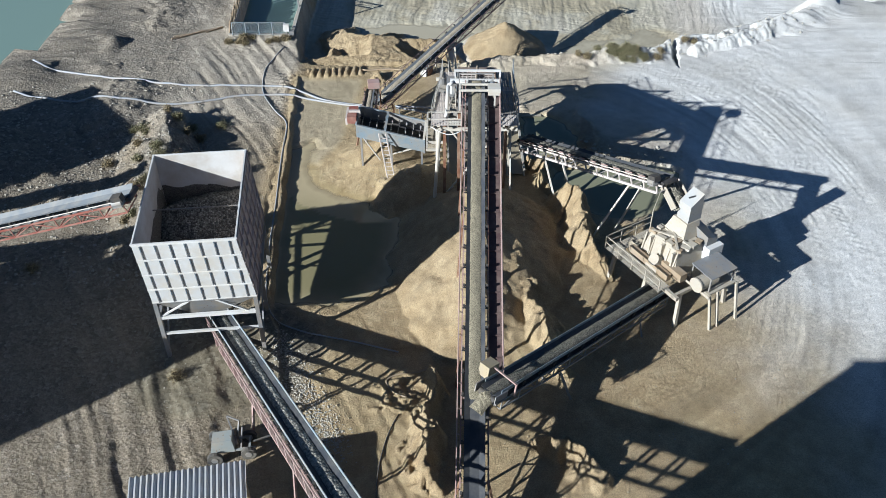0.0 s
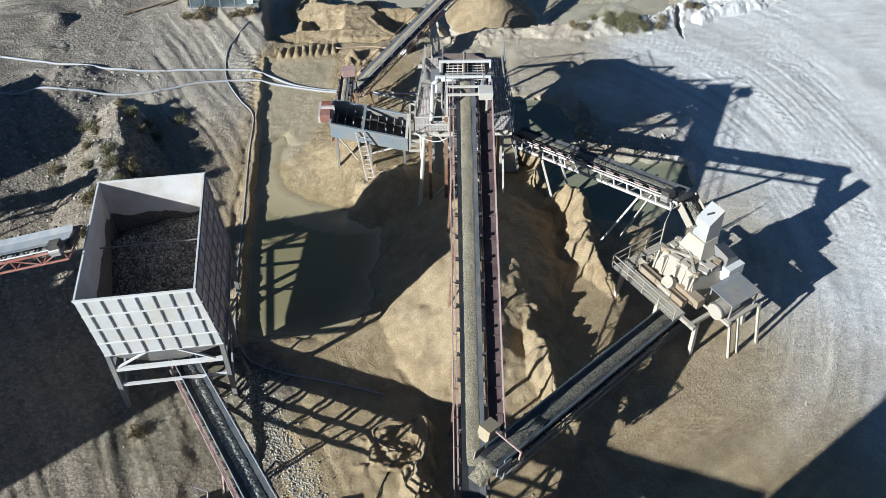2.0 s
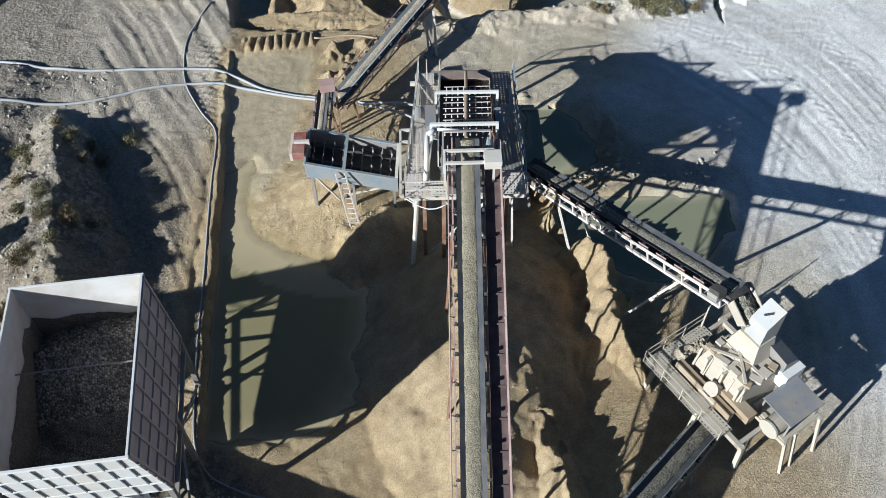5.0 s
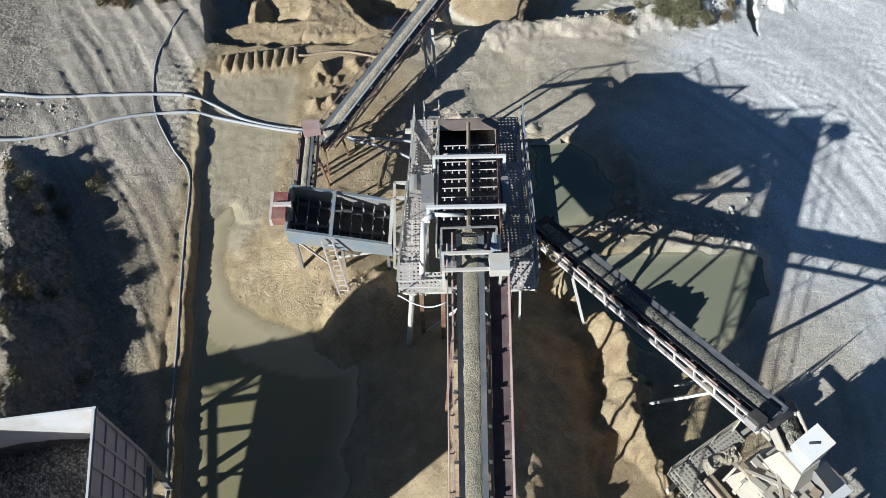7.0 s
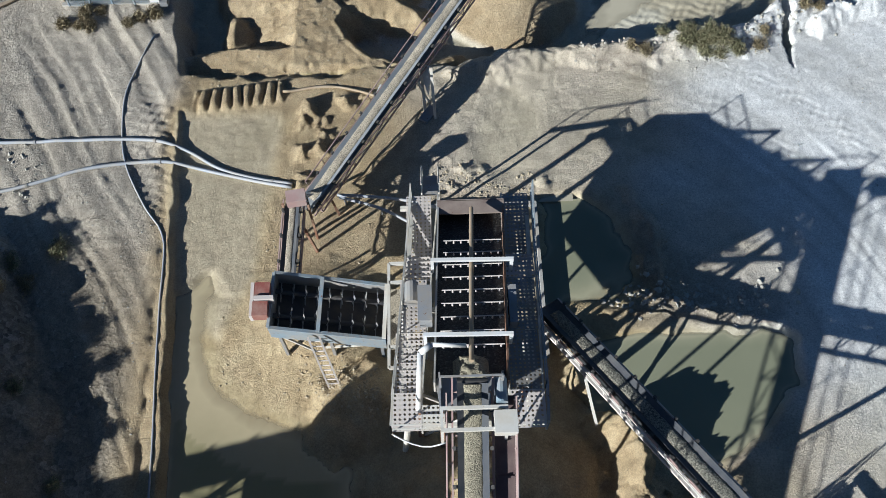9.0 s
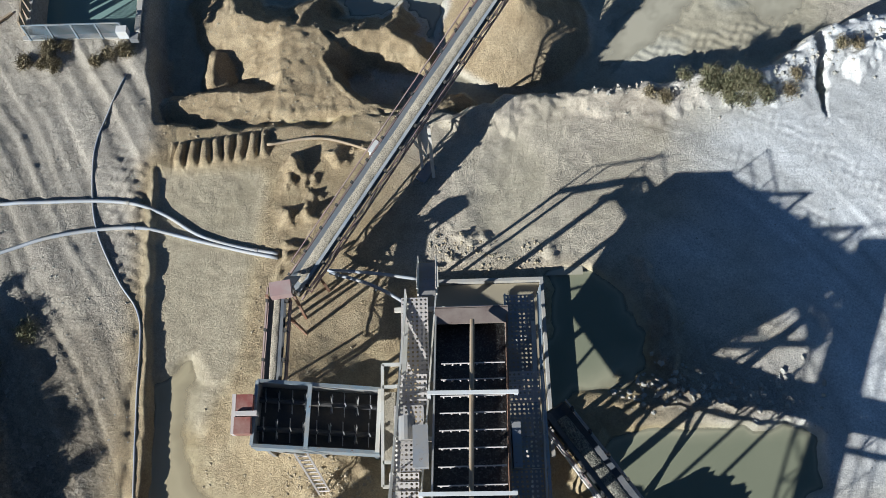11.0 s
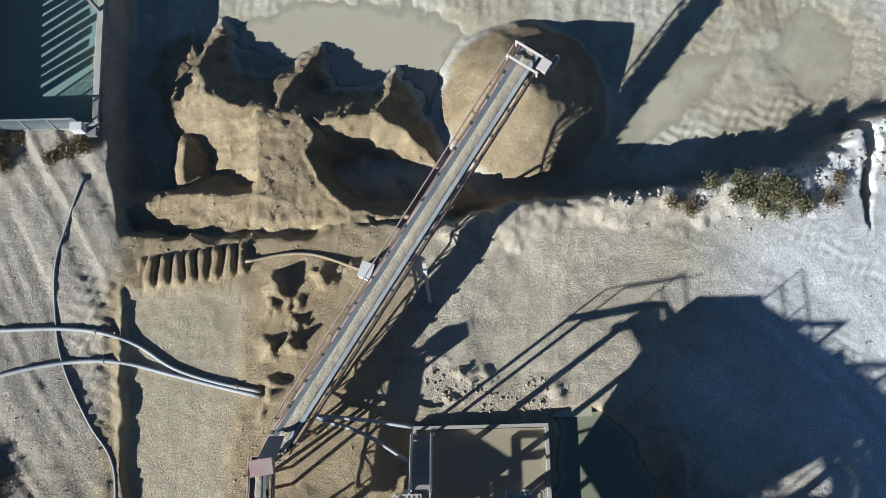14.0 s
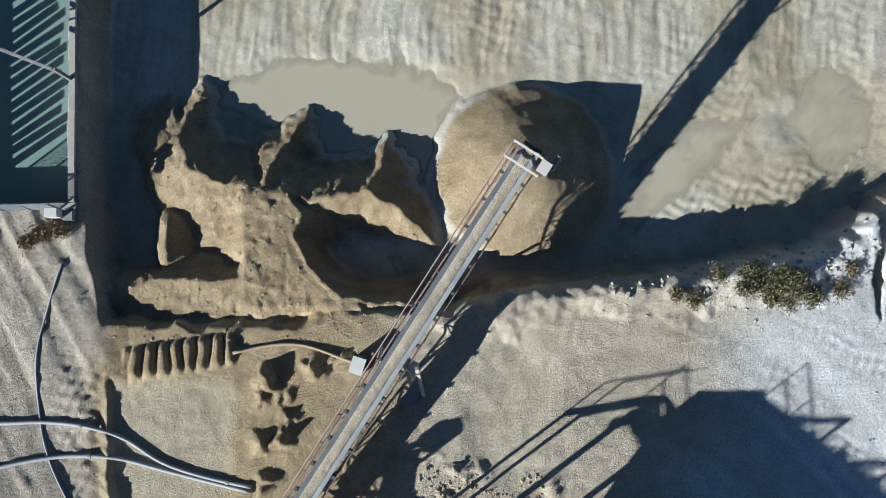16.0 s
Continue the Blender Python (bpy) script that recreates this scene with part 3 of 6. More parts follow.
def cover(x, y, z):
    """Shares of pale dust, rubble and moisture."""
    n = fbm(x, y, 4.0, 101, 4)
    bank = np.interp(x, BANK_X, BANK_Y)
    pale = sstep(5, 19, x + 2.0 * n - 0.29 * np.maximum(0, 62 - y)) * (1 - 0.75 * sstep(-0.4, 0.6, y - bank) * sstep(30, 20, x))
    pale = np.maximum(pale, (0.06 + 0.36 * sstep(52, 62, y)) * sstep(-11.6, -13.2, x + 0.6 * n))
    pale = np.maximum(pale, (0.40 + 0.2 * sstep(-0.2, 0.4, n)) * sstep(69, 71, y) * sstep(-1.55, -1.8, z))
    pale = np.maximum(pale, 0.75 * np.exp(-((y - bank + 0.4) / 0.9) ** 2) * sstep(8, 13, x + n))
    pale = np.maximum(pale, 0.35 * sstep(-3.0, 1.5, x + n) * sstep(59, 61, y) * (y < bank))
    pale = np.maximum(pale, 0.22 * sstep(0.0, 1.0, inside(MUD_MID, x + 0.4 * n, y)))
    rub = sstep(-18, -24, x + 2 * n) * sstep(44, 50, y + 2 * n) * 0.9
    rub = np.maximum(rub, np.exp(-(((x + 19.3) / 3.2) ** 2 + ((y - 52.5) / 6.5) ** 2)) * 1.3)
    rub = np.maximum(rub, 0.8 * sstep(0.5, 0.0, np.abs(x + 8.9 + 0.1 * (y - 34)) - 0.9) * sstep(38, 36, y) * sstep(27, 29, y))
    rub = np.maximum(rub, sstep(-7.5, -10, x + n) * sstep(38, 35, y) * 0.75)
    rub = np.maximum(rub, sstep(0.0, 0.6, inside([(9.4, 53.2), (17, 52.8), (17, 55), (12, 57.5), (10.6, 60), (10.2, 58)], x, y)) * 0.35)
    rub = np.maximum(rub, (0.78 - 0.48 * sstep(50, 60, y)) * sstep(-12, -13.5, x + 0.6 * n))
    # dark rubble round the hopper, which also carries the shade under it
    rub = np.maximum(rub, 0.9 * sstep(6.5, 4.0, np.hypot(x + 12.8, y - 34.5) + 1.5 * n))
    level = np.where((y > bank) & (x > -13.2), -1.93, -0.15)
    wet = sstep(0.30, 0.03, z - level + 0.06 * n) * sstep(-13.4, -12.2, x) * sstep(24, 20, x)
    wet = np.maximum(wet, 0.45 * sstep(0.1, 0.6, fbm(x, y, 5.0, 103, 3)) * (y < bank) * sstep(10, 6, x) * sstep(-11, -9, x))
    wet = np.maximum(wet, 0.38 * sstep(6.0, 4.0, np.hypot((x + 4.4) * 0.9, y - 53.7)) * sstep(58, 56, y) * sstep(1.0, 0.5, z))
    wet = np.maximum(wet, 0.7 * np.maximum(sstep(-0.3, 0.5, inside(MUD_MID, x + 0.3 * n, y)), sstep(-0.4, 0.8, inside(MUD_NORTH, x + 0.3 * n, y + 0.3 * n))))
    # wet soil round the hopper, part of its darkness being shade in the colour
    wet = np.maximum(wet, 0.9 * sstep(6.0, 3.5, np.hypot(x + 12.8, y - 34.0) + 1.5 * n))
    # lighter and darker streaks that wheels have left
    bend = 0.8 * fbm(x, y, 9.0, 90, 2)
    rad, ang = np.hypot(x - 7, (y - 46) * 0.8) + bend, np.arctan2(y - 46, x - 7)
    east = vnoise(rad / 1.1, ang * 1.6, 151) + 0.6 * vnoise(rad / 0.35, ang * 2.6, 152)
    u, v = x * 0.87 + y * 0.49 + bend, y * 0.87 - x * 0.49
    west = vnoise(u / 0.8, v / 12.0, 153) + 0.7 * vnoise(u / 0.28, v / 5.0, 154)
    north = vnoise((x - 0.12 * y) / 0.5, y / 5.0, 155) + 0.6 * vnoise(x / 0.2, y / 2.0, 156)
    e, w, q = sstep(7, 12, x) * (y < bank), sstep(-11.5, -13.5, x), sstep(76, 79, y) * sstep(-13, -12, x)
    tone = 0.5 + 0.26 * (e * east + w * west + q * north) + 0.12 * n * (1 - e) - 0.10 * sstep(0.2, 0.7, fbm(x, y, 2.2, 157, 4))
    return np.clip(np.stack([pale, rub, np.clip(wet, 0, 1), tone], -1), 0, 1)


def ground_sheet():
    def axis(a, b, step, reach):
        out, s, v = [], step, b
        while v < reach:
            s *= 1.25
            v += s
            out.append(v)
        left, s, v = [], step, a
        while v > -reach:
            s *= 1.25
            v -= s
            left.append(v)
        return np.array(left[::-1] + list(np.arange(a, b + step / 2, step)) + out)
    xs, ys = axis(-27, 29, 0.09, 1500), axis(23, 84, 0.09, 1500)
    gx, gy = np.meshgrid(xs, ys)
    gz = terrain(gx, gy)
    nx, ny = len(xs), len(ys)
    me = bpy.data.meshes.new("ground")
    co = np.stack([gx, gy, gz], -1).reshape(-1, 3)
    i = (np.arange(ny - 1)[:, None] * nx + np.arange(nx - 1)[None, :]).ravel()
    quads = np.stack([i, i + 1, i + nx + 1, i + nx], -1).astype(np.int32)
    me.vertices.add(len(co))
    me.vertices.foreach_set("co", co.astype(np.float32).ravel())
    me.loops.add(quads.size)
    me.loops.foreach_set("vertex_index", quads.ravel())
    me.polygons.add(len(quads))
    me.polygons.foreach_set("loop_start", np.arange(0, quads.size, 4, dtype=np.int32))
    me.polygons.foreach_set("use_smooth", np.ones(len(quads), bool))
    me.update(calc_edges=True)
    layer = me.color_attributes.new("cover", "FLOAT_COLOR", "POINT")
    layer.data.foreach_set("color", cover(gx, gy, gz).astype(np.float32).ravel())
    me.materials.append(M_GROUND)
    return tagged(new("ground", me), "dry sand and pale quarry dust with ruts, heaps and banks", "ground", kind="structure")


ground = ground_sheet()


def height(x, y):
    return float(terrain(np.array([float(x)]), np.array([float(y)]))[0])


def water_sheet(poly, z, material, label, step=0.22):
    """A level sheet over the hollows within poly; each corner knows how deep the bed lies below it."""
    px, py = zip(*poly)
    xs, ys = np.arange(min(px), max(px) + step, step), np.arange(min(py), max(py) + step, step)
    gx, gy = np.meshgrid(xs, ys)
    depth = z - terrain(gx, gy)
    wet = (depth > -0.02) & (inside(poly, gx, gy) > -step)
    wet = wet[:-1, :-1] | wet[1:, :-1] | wet[:-1, 1:] | wet[1:, 1:]
    nx = len(xs)
    jj, ii = np.nonzero(wet)
    i = jj * nx + ii
    quads = np.stack([i, i + 1, i + nx + 1, i + nx], -1)
    used, inv = np.unique(quads, return_inverse=True)
    co = np.stack([gx.ravel()[used], gy.ravel()[used], np.full(len(used), z)], -1)
    me = bpy.data.meshes.new("water")
    me.from_pydata(co.tolist(), [], inv.reshape(-1, 4).tolist())
    layer = me.attributes.new("depth", "FLOAT", "POINT")
    layer.data.foreach_set("value", np.clip(depth.ravel()[used], 0, 2).astype(np.float32))
    return solid("water", me, material, label, "water", "structure")


water_sheet([(-11.6, 36), (-1, 36), (-1, 50.0), (-3, 55.0), (-5, 67), (-12.2, 67)], -0.15, M_WATER, "murky olive pond water, milky in its shallows")
water_sheet([(5.9, 44), (18.5, 44), (18.5, 54.5), (10.8, 61), (5.9, 61)], -0.16, M_GREENWATER, "green murky pond water below the screening tower")
water_sheet([(1.5, 59.8), (7.5, 59.8), (7.5, 67.6), (1.5, 67.6)], -0.035, M_PUDDLE, "shallow muddy puddle on wet sand")
water_sheet([(-12.4, 69.0), (26, 69.0), (26, 84), (-12.4, 84)], -1.95, M_PUDDLE, "shallow muddy water in the lower yard")
water_sheet([(-32, 60), (-32, 96), (-62, 96), (-62, 58)], -0.6, M_RESERVOIR, "green water in a pond beyond the spoil heaps", 0.8)
water_sheet([(-18.9, 72.8), (-13.4, 72.8), (-13.4, 110), (-20.7, 110)], -0.9, M_RESERVOIR, "green water in a walled reservoir", 0.4)


# ---- conveyors ----
def axes(tail, head):
    """A frame at tail: x along the belt, y to its left, z square to both."""
    d = (Vector(head) - Vector(tail)).normalized()
    s = Vector((0, 0, 1)).cross(d).normalized()
    n = d.cross(s)
    m = Matrix((d, s, n)).transposed().to_4x4()
    return Matrix.Translation(tail) @ m, (Vector(head) - Vector(tail)).length


def strip(length, width, crown, seed, x0=0.0, step=0.07, rough=0.016, fade=True):
    """A ridge of loose material that lies on a belt."""
    nx, ny = max(2, int((length - x0) / step)), 11
    xs = np.linspace(x0, length, nx)
    ts = np.linspace(-1, 1, ny)
    gx, gt = np.meshgrid(xs, ts, indexing="ij")
    wob = 1 + 0.06 * fbm(gx, gt * 0 + seed, 0.9, seed, 3)
    gy = gt * width / 2 * wob
    gz = crown * (1 - gt * gt) * (1 + 0.16 * fbm(gx, gy, 1.1, seed + 3, 2)) + rough * fbm(gx, gy, 0.14, seed + 5, 2) + 0.012
    gz = np.where(np.abs(gt) > 0.99, -0.05, gz)
    if fade:
        gz = gz * sstep(0, 0.5, gx - x0 + 0.05) - 0.05 * (1 - sstep(0, 0.3, gx - x0))
    vs = np.stack([gx, gy, gz], -1).reshape(-1, 3)
    fs = [(i * ny + j, (i + 1) * ny + j, (i + 1) * ny + j + 1, i * ny + j + 1) for i in range(nx - 1) for j in range(ny - 1)]
    return Mesh().add([tuple(v) for v in vs.tolist()], fs)


def trough_belt(length, width, r):
    """The carrying run, raised at both edges, and the flat return run below."""
    me = Mesh()
    w = width / 2
    prof = [(-w, 0.13), (-w * 0.45, 0.0), (w * 0.45, 0.0), (w, 0.13)]
    vs = [(x, y, z - d) for d in (0.0, 0.02) for x in (0.0, length) for y, z in prof]
    fs = []
    for k in range(3):
        fs += [(k, 4 + k, 5 + k, k + 1), (8 + k, 9 + k, 13 + k, 12 + k), (k, k + 1, 9 + k, 8 + k), (4 + k, 12 + k, 13 + k, 5 + k)]
    fs += [(0, 8, 12, 4), (3, 7, 15, 11)]
    me.add(vs, fs)
    return me


def idler_mesh(width):
    """A three-roll idler on its cross bar with upright brackets."""
    me = Mesh()
    w = width / 2
    me.box((0, 0, -0.16), (0.07, width + 0.34, 0.05))
    me.tube((0, -w * 0.45, -0.06), (0, w * 0.45, -0.06), 0.045, 8)
    for s in (-1, 1):
        me.tube((0, s * w * 0.48, -0.05), (0, s * (w + 0.03), 0.085), 0.045, 8)
        me.beam((0, s * (w + 0.06), -0.16), (0, s * (w + 0.06), 0.12), 0.09, 0.05, (0, 1, 0))
        me.box((0, s * (w + 0.10), 0.11), (0.13, 0.10, 0.07))
    return me.data("idler")


def conveyor(name, label, tail, head, width=0.9, depth=0.55, frame_mat=None, load=None, load_from=0.0, load_width=0.62,
             crown=0.08, legs=(), walkway=0, rail=0, belt_mat=None, step=1.2, skirt=False, drive=None, seed=1, guard=None, bay=1.4, post=0.05, diagonal=True):
    m, length = axes(tail, head)
    inv = m.inverted()
    ob = thing(name, label, "conveyor", m)
    w, r = width / 2, 0.17
    frame_mat = frame_mat or M_PINK
    part("belt", trough_belt(length, width, r), belt_mat or M_RUBBER, ob, "black rubber belt with raised edges")
    part("return_belt", Mesh().box((length / 2, 0, -2 * r - 0.01), (length, width, 0.02)), belt_mat or M_RUBBER, ob)
    if load:
        part("load", strip(length - 0.05, load_width, crown, seed, load_from), load, ob, "loose material riding on the belt", True)
    for x in (0, length):
        part("drum", Mesh().tube((x, -w, -r), (x, w, -r), r - 0.005, 16), M_DARKST, ob, smooth=False)
    # side trusses
    for s in (-1, 1):
        me = Mesh()
        y = s * (w + 0.16)
        top, bot = -0.19, -0.19 - depth
        me.beam((-0.2, y, top), (length + 0.2, y, top), 0.06, 0.10)
        me.beam((0.3, y, bot), (length - 0.3, y, bot), 0.06 if diagonal else 0.12, 0.08 if diagonal else 0.14)
        k = max(2, int(length / bay))
        for i in range(k + 1):
            x = 0.3 + (length - 0.6) * i / k
            me.beam((x, y, top), (x, y, bot), post, post)
            if i < k and diagonal:
                x2 = 0.3 + (length - 0.6) * (i + 1) / k
                me.beam((x, y, bot if i % 2 else top), (x2, y, top if i % 2 else bot), 0.045, 0.045)
        part("side_truss", me, frame_mat, ob)
    k = max(2, int(length / bay))
    cm = Mesh().beam((0, -w - 0.13, -0.19 - depth), (0, w + 0.13, -0.19 - depth), 0.05, 0.05).data("cross_member")
    for i in range(k + 1):
        part("cross_member", cm, frame_mat, ob).location = (0.3 + (length - 0.6) * i / k, 0, 0)
    im = idler_mesh(width)
    n = int((length - 0.8) / step)
    for i in range(n + 1):
        o = part("idler", im, M_DARKST, ob)
        o.location = (0.4 + i * step, 0, 0)
    if skirt:
        for s in (-1, 1):
            me = Mesh().beam((0.1, s * (w + 0.02), 0.2), (length * 0.98, s * (w + 0.02), 0.2), 0.03, 0.22)
            part("skirt_board", me, M_BLUEST, ob)
    # a walkway with a handrail on one side
    if walkway:
        y0, y1 = walkway * (w + 0.24), walkway * (w + 0.86)
        me = Mesh()
        a, b = length * 0.36, length - 0.4
        me.hexa([(a, min(y0, y1), -0.36), (b, min(y0, y1), -0.36), (b, max(y0, y1), -0.36), (a, max(y0, y1), -0.36),
                 (a, min(y0, y1), -0.32), (b, min(y0, y1), -0.32), (b, max(y0, y1), -0.32), (a, max(y0, y1), -0.32)])
        part("walkway_plate", me, M_MAROON, ob, "dark maroon steel walkway plate")
        me = Mesh()
        for y in (y0, y1):
            me.beam((a, y, -0.30), (b, y, -0.30), 0.06, 0.10)
        x = a
        while x < b:
            me.beam((x, y0, -0.295), (x, y1, -0.295), 0.07, 0.06)
            x += 1.25
        part("walkway_frame", me, M_MAROON, ob)
        me = Mesh()
        x = a + 0.05
        while x < b:
            me.beam((x, y1, -0.32), (x, y1, 0.72), 0.045, 0.045)
            x += 1.9
        for zz in (0.2, 0.72):
            me.tube((a, y1, zz), (b, y1, zz), 0.03, 6)
        part("handrail", me, M_PINK, ob, "faded pink pipe handrail")
    if rail:
        y = rail * (w + 0.34)
        me = Mesh().tube((length * 0.05, y, 0.10), (length * 0.99, y, 0.10), 0.03, 6)
        x = length * 0.05
        while x < length:
            me.beam((x, rail * (w + 0.16), -0.19), (x, y, 0.10), 0.035, 0.035)
            x += 1.3
        part("side_rail", me, M_PINK if frame_mat is M_PINK else M_CREAM, ob)
    if guard:
        y = guard * (w + 0.22)
        gp = Mesh().box((0, 0, 0), (0.62, 0.03, 0.2)).data("guard_plate")
        x = 0.9
        while x < length - 1.0:
            part("guard_plate", gp, M_PINK, ob, "small faded red guard plate").location = (x, y, 0.06)
            x += 1.15
    # legs, from the frame down into the ground
    for x, foot_x, mat_leg in legs:
        for s in (-1, 1):
            top = m @ Vector((x, s * (w + 0.16), -0.3 - depth))
            base = m @ Vector((foot_x, s * (w + 0.45), -0.3 - depth))
            base.z = height(base.x, base.y) - 0.1
            me = Mesh().beam(inv @ top, inv @ base, 0.11, 0.11)
            part("leg", me, mat_leg, ob)
    if drive:
        s = drive
        x = length - 0.35
        mt = part("motor", Mesh().tube((x - 0.25, s * (w + 0.42), 0.05), (x + 0.3, s * (w + 0.42), 0.05), 0.16, 12).box((x, s * (w + 0.3), -0.1), (0.5, 0.5, 0.1)), M_GREYST, ob, "grey electric drive motor")
        part("belt_guard", Mesh().box((x + 0.1, s * (w + 0.3), 0.26), (0.55, 0.42, 0.34)), frame_mat if frame_mat is M_CREAM else M_DARKST, ob, "boxy drive guard")
    return ob


CONV_MAIN = ((1.30, 19.0, 0.55), (2.02, 47.5, 10.05))
conveyor("belt_conveyor", "long inclined belt conveyor carrying grey gravel, pink railed walkway", *CONV_MAIN, width=1.0, frame_mat=M_PINK,
         load=M_GRAVEL, load_from=9.6, load_width=0.74, crown=0.07, legs=((6, 6, M_RUSTY), (14, 13.6, M_RUSTY), (21, 20, M_RUSTY), (26.5, 25.6, M_RUSTY)), walkway=-1, rail=1, seed=11)
conveyor("belt_conveyor", "inclined belt conveyor with dark gravel and red guard plates", (5.7, 53.4, 2.2), (12.75, 41.2, 7.35), width=0.95, frame_mat=M_PLATE,
         load=M_MIDGRAV, load_from=0.3, load_width=0.6, crown=0.08, legs=((3.4, 5.2, M_CREAM), (12.2, 9.8, M_CREAM)), rail=-1, guard=-1, drive=-1, seed=12, depth=0.5, bay=1.15, post=0.075, diagonal=False)
conveyor("belt_conveyor", "long stacking conveyor carrying pale sand onto a heap", (-4.95, 58.9, 1.9), (5.45, 74.0, 4.35), width=0.76, frame_mat=M_PINK,
         load=M_SANDLOAD, load_from=0.2, load_width=0.48, crown=0.07, legs=((1.0, 1.0, M_RUSTY), (8.4, 8.9, M_CREAM)), rail=1, seed=13, belt_mat=M_BELTGREY, depth=0.5)
conveyor("belt_conveyor", "short dusty conveyor lifting sand from the washer", (-5.55, 54.0, 2.7), (-5.35, 58.4, 3.15), width=0.62, frame_mat=M_PINK,
         load=M_SANDLOAD, load_from=0.1, load_width=0.34, crown=0.05, legs=((0.6, 0.6, M_RUSTY), (3.4, 3.4, M_RUSTY)), seed=14, depth=0.35)
conveyor("belt_conveyor", "belt conveyor carrying crushed gravel away from the crusher", (12.9, 38.7, 1.35), (2.15, 27.9, 4.55), width=1.0, frame_mat=M_GREYST,
         load=M_MIDGRAV, load_from=0.2, load_width=0.62, crown=0.09, legs=((3.0, 3.0, M_GREYST), (10.5, 9.6, M_GREYST)), skirt=True, seed=15)
conveyor("belt_conveyor", "inclined conveyor with coarse gravel below the hopper", (-13.0, 37.0, 0.95), (-1.6, 16.1, 8.55), width=1.05, frame_mat=M_PINK,
         load=M_COARSE, load_from=0.6, load_width=0.62, crown=0.12, legs=((8.5, 8.5, M_PINK), (15, 15, M_PINK), (21, 21, M_PINK)), rail=-1, seed=16, depth=1.15, skirt=True, bay=1.25, post=0.15, diagonal=False)
# its legs take dark steel so that their colour carries the shade on them
conveyor("belt_conveyor", "empty grey belt conveyor with rusty red frame beside the hopper", (-40.0, 38.6, 2.2), (-15.9, 36.6, 9.9), width=1.1, frame_mat=M_RED,
         legs=((7, 7, M_DARKST), (13.5, 13.5, M_DARKST)), rail=-1, seed=17, belt_mat=M_BELTGREY, drive=-1)
# stands out of view; added for the lattice shadow it throws
conveyor("belt_conveyor", "unseen raised grey lattice conveyor placed for its lattice shadow", (-47.0, 38.3, 6.0), (-31.2, 42.6, 7.6), width=1.0, frame_mat=M_GREYST,
         legs=((4, 3, M_RUSTY), (10, 9, M_RUSTY), (14.5, 13.5, M_RUSTY)), seed=18, depth=1.2, bay=1.4, post=0.15, diagonal=False)


# ---- gravel hopper ----
def hopper():
    m = pose(-10.21, 33.97, 0, 0, 0, 6.0)          # the front right corner at the ground
    ob = thing("gravel_hopper", "white ribbed steel hopper on a frame, half full of gravel", "hopper", m)
    W, D, T, B, th = 5.06, 7.8, 8.95, 4.35, 0.06
    # the front wall leans in and the side wall out towards the bottom
    IN, OUT = 0.75, 0.38

    def fy(z):
        return IN * (T - z) / (T - B)

    def sx(z):
        return OUT * (T - z) / (T - B)

    part("front_wall", Mesh().plate([(-W, IN, B), (-W, 0, T), (0, 0, T), (OUT, IN, B)], th), M_WHITE, ob, "white leaning front wall with blue-grey ribs")
    part("back_wall", Mesh().plate([(-W, D, B), (OUT, D, B), (0, D, T), (-W, D, T)], th), M_HOPIN, ob)
    part("side_wall", Mesh().plate([(OUT, IN + th, B), (0, th, T), (0, D - th - 0.004, T), (OUT, D - th - 0.004, B)], th), M_HOPSIDE, ob, "dull pinkish side wall with rails")
    part("side_wall", Mesh().plate([(-W, IN + th, B), (-W, D - th - 0.004, B), (-W, D - th - 0.004, T), (-W, th, T)], th), M_HOPIN, ob)
    rows = 4
    dz = (T - B) / rows
    dy = -IN / rows
    rib = Mesh().beam((0, -0.025 - dy * 0.43, -dz * 0.43), (0, -0.025 + dy * 0.43, dz * 0.43), 0.055, 0.05, (0, 1, 0)).data("rib")
    for r in range(rows):
        z = B + dz * (r + 0.5)
        for c in range(7):
            o = part("rib", rib, M_RIB, ob)
            o.location = (-0.12 + sx(z) - (W + sx(z) - 0.35) * (c + 0.4) / 6.6, fy(z), z)
    for r in range(rows + 1):
        z = B + dz * r - (0.04 if r else -0.04)
        part("rail", Mesh().box(((sx(z) - W) / 2, fy(z) - 0.012, z), (W + sx(z) + 0.03, 0.03, 0.07)), M_WHITE, ob)
    for c in range(9):
        yt = 0.15 + (D - 0.3) * c / 8
        yb = IN + 0.15 + (D - IN - 0.3) * c / 8
        part("rib", Mesh().beam((OUT + 0.04, yb, B + 0.05), (0.04, yt, T - 0.05), 0.10, 0.08, (1, 0, 0)), M_HOPSIDE, ob)
    for r in range(6):
        z = B + 0.05 + (T - B - 0.1) * r / 5
        part("rail", Mesh().box((sx(z) + 0.035, (D + fy(z)) / 2, z), (0.065, D - fy(z), 0.07)), M_HOPSIDE, ob)
    me = Mesh()
    me.box((-W / 2, 0.02, T + 0.03), (W + 0.10, 0.08, 0.06)).box((-W / 2, D - 0.02, T + 0.03), (W + 0.10, 0.08, 0.06))
    me.box((-0.02, D / 2, T + 0.03), (0.08, D - 0.13, 0.058)).box((-W + 0.02, D / 2, T + 0.03), (0.08, D - 0.13, 0.058))
    part("rim", me, M_WHITE, ob)
    for y, z in ((D * 0.22, 5.6), (D * 0.62, 7.4)):
        part("tie_bar", Mesh().beam((-W + 0.06, y, z), (-0.06, y, z), 0.05, 0.05), M_GREYST, ob)
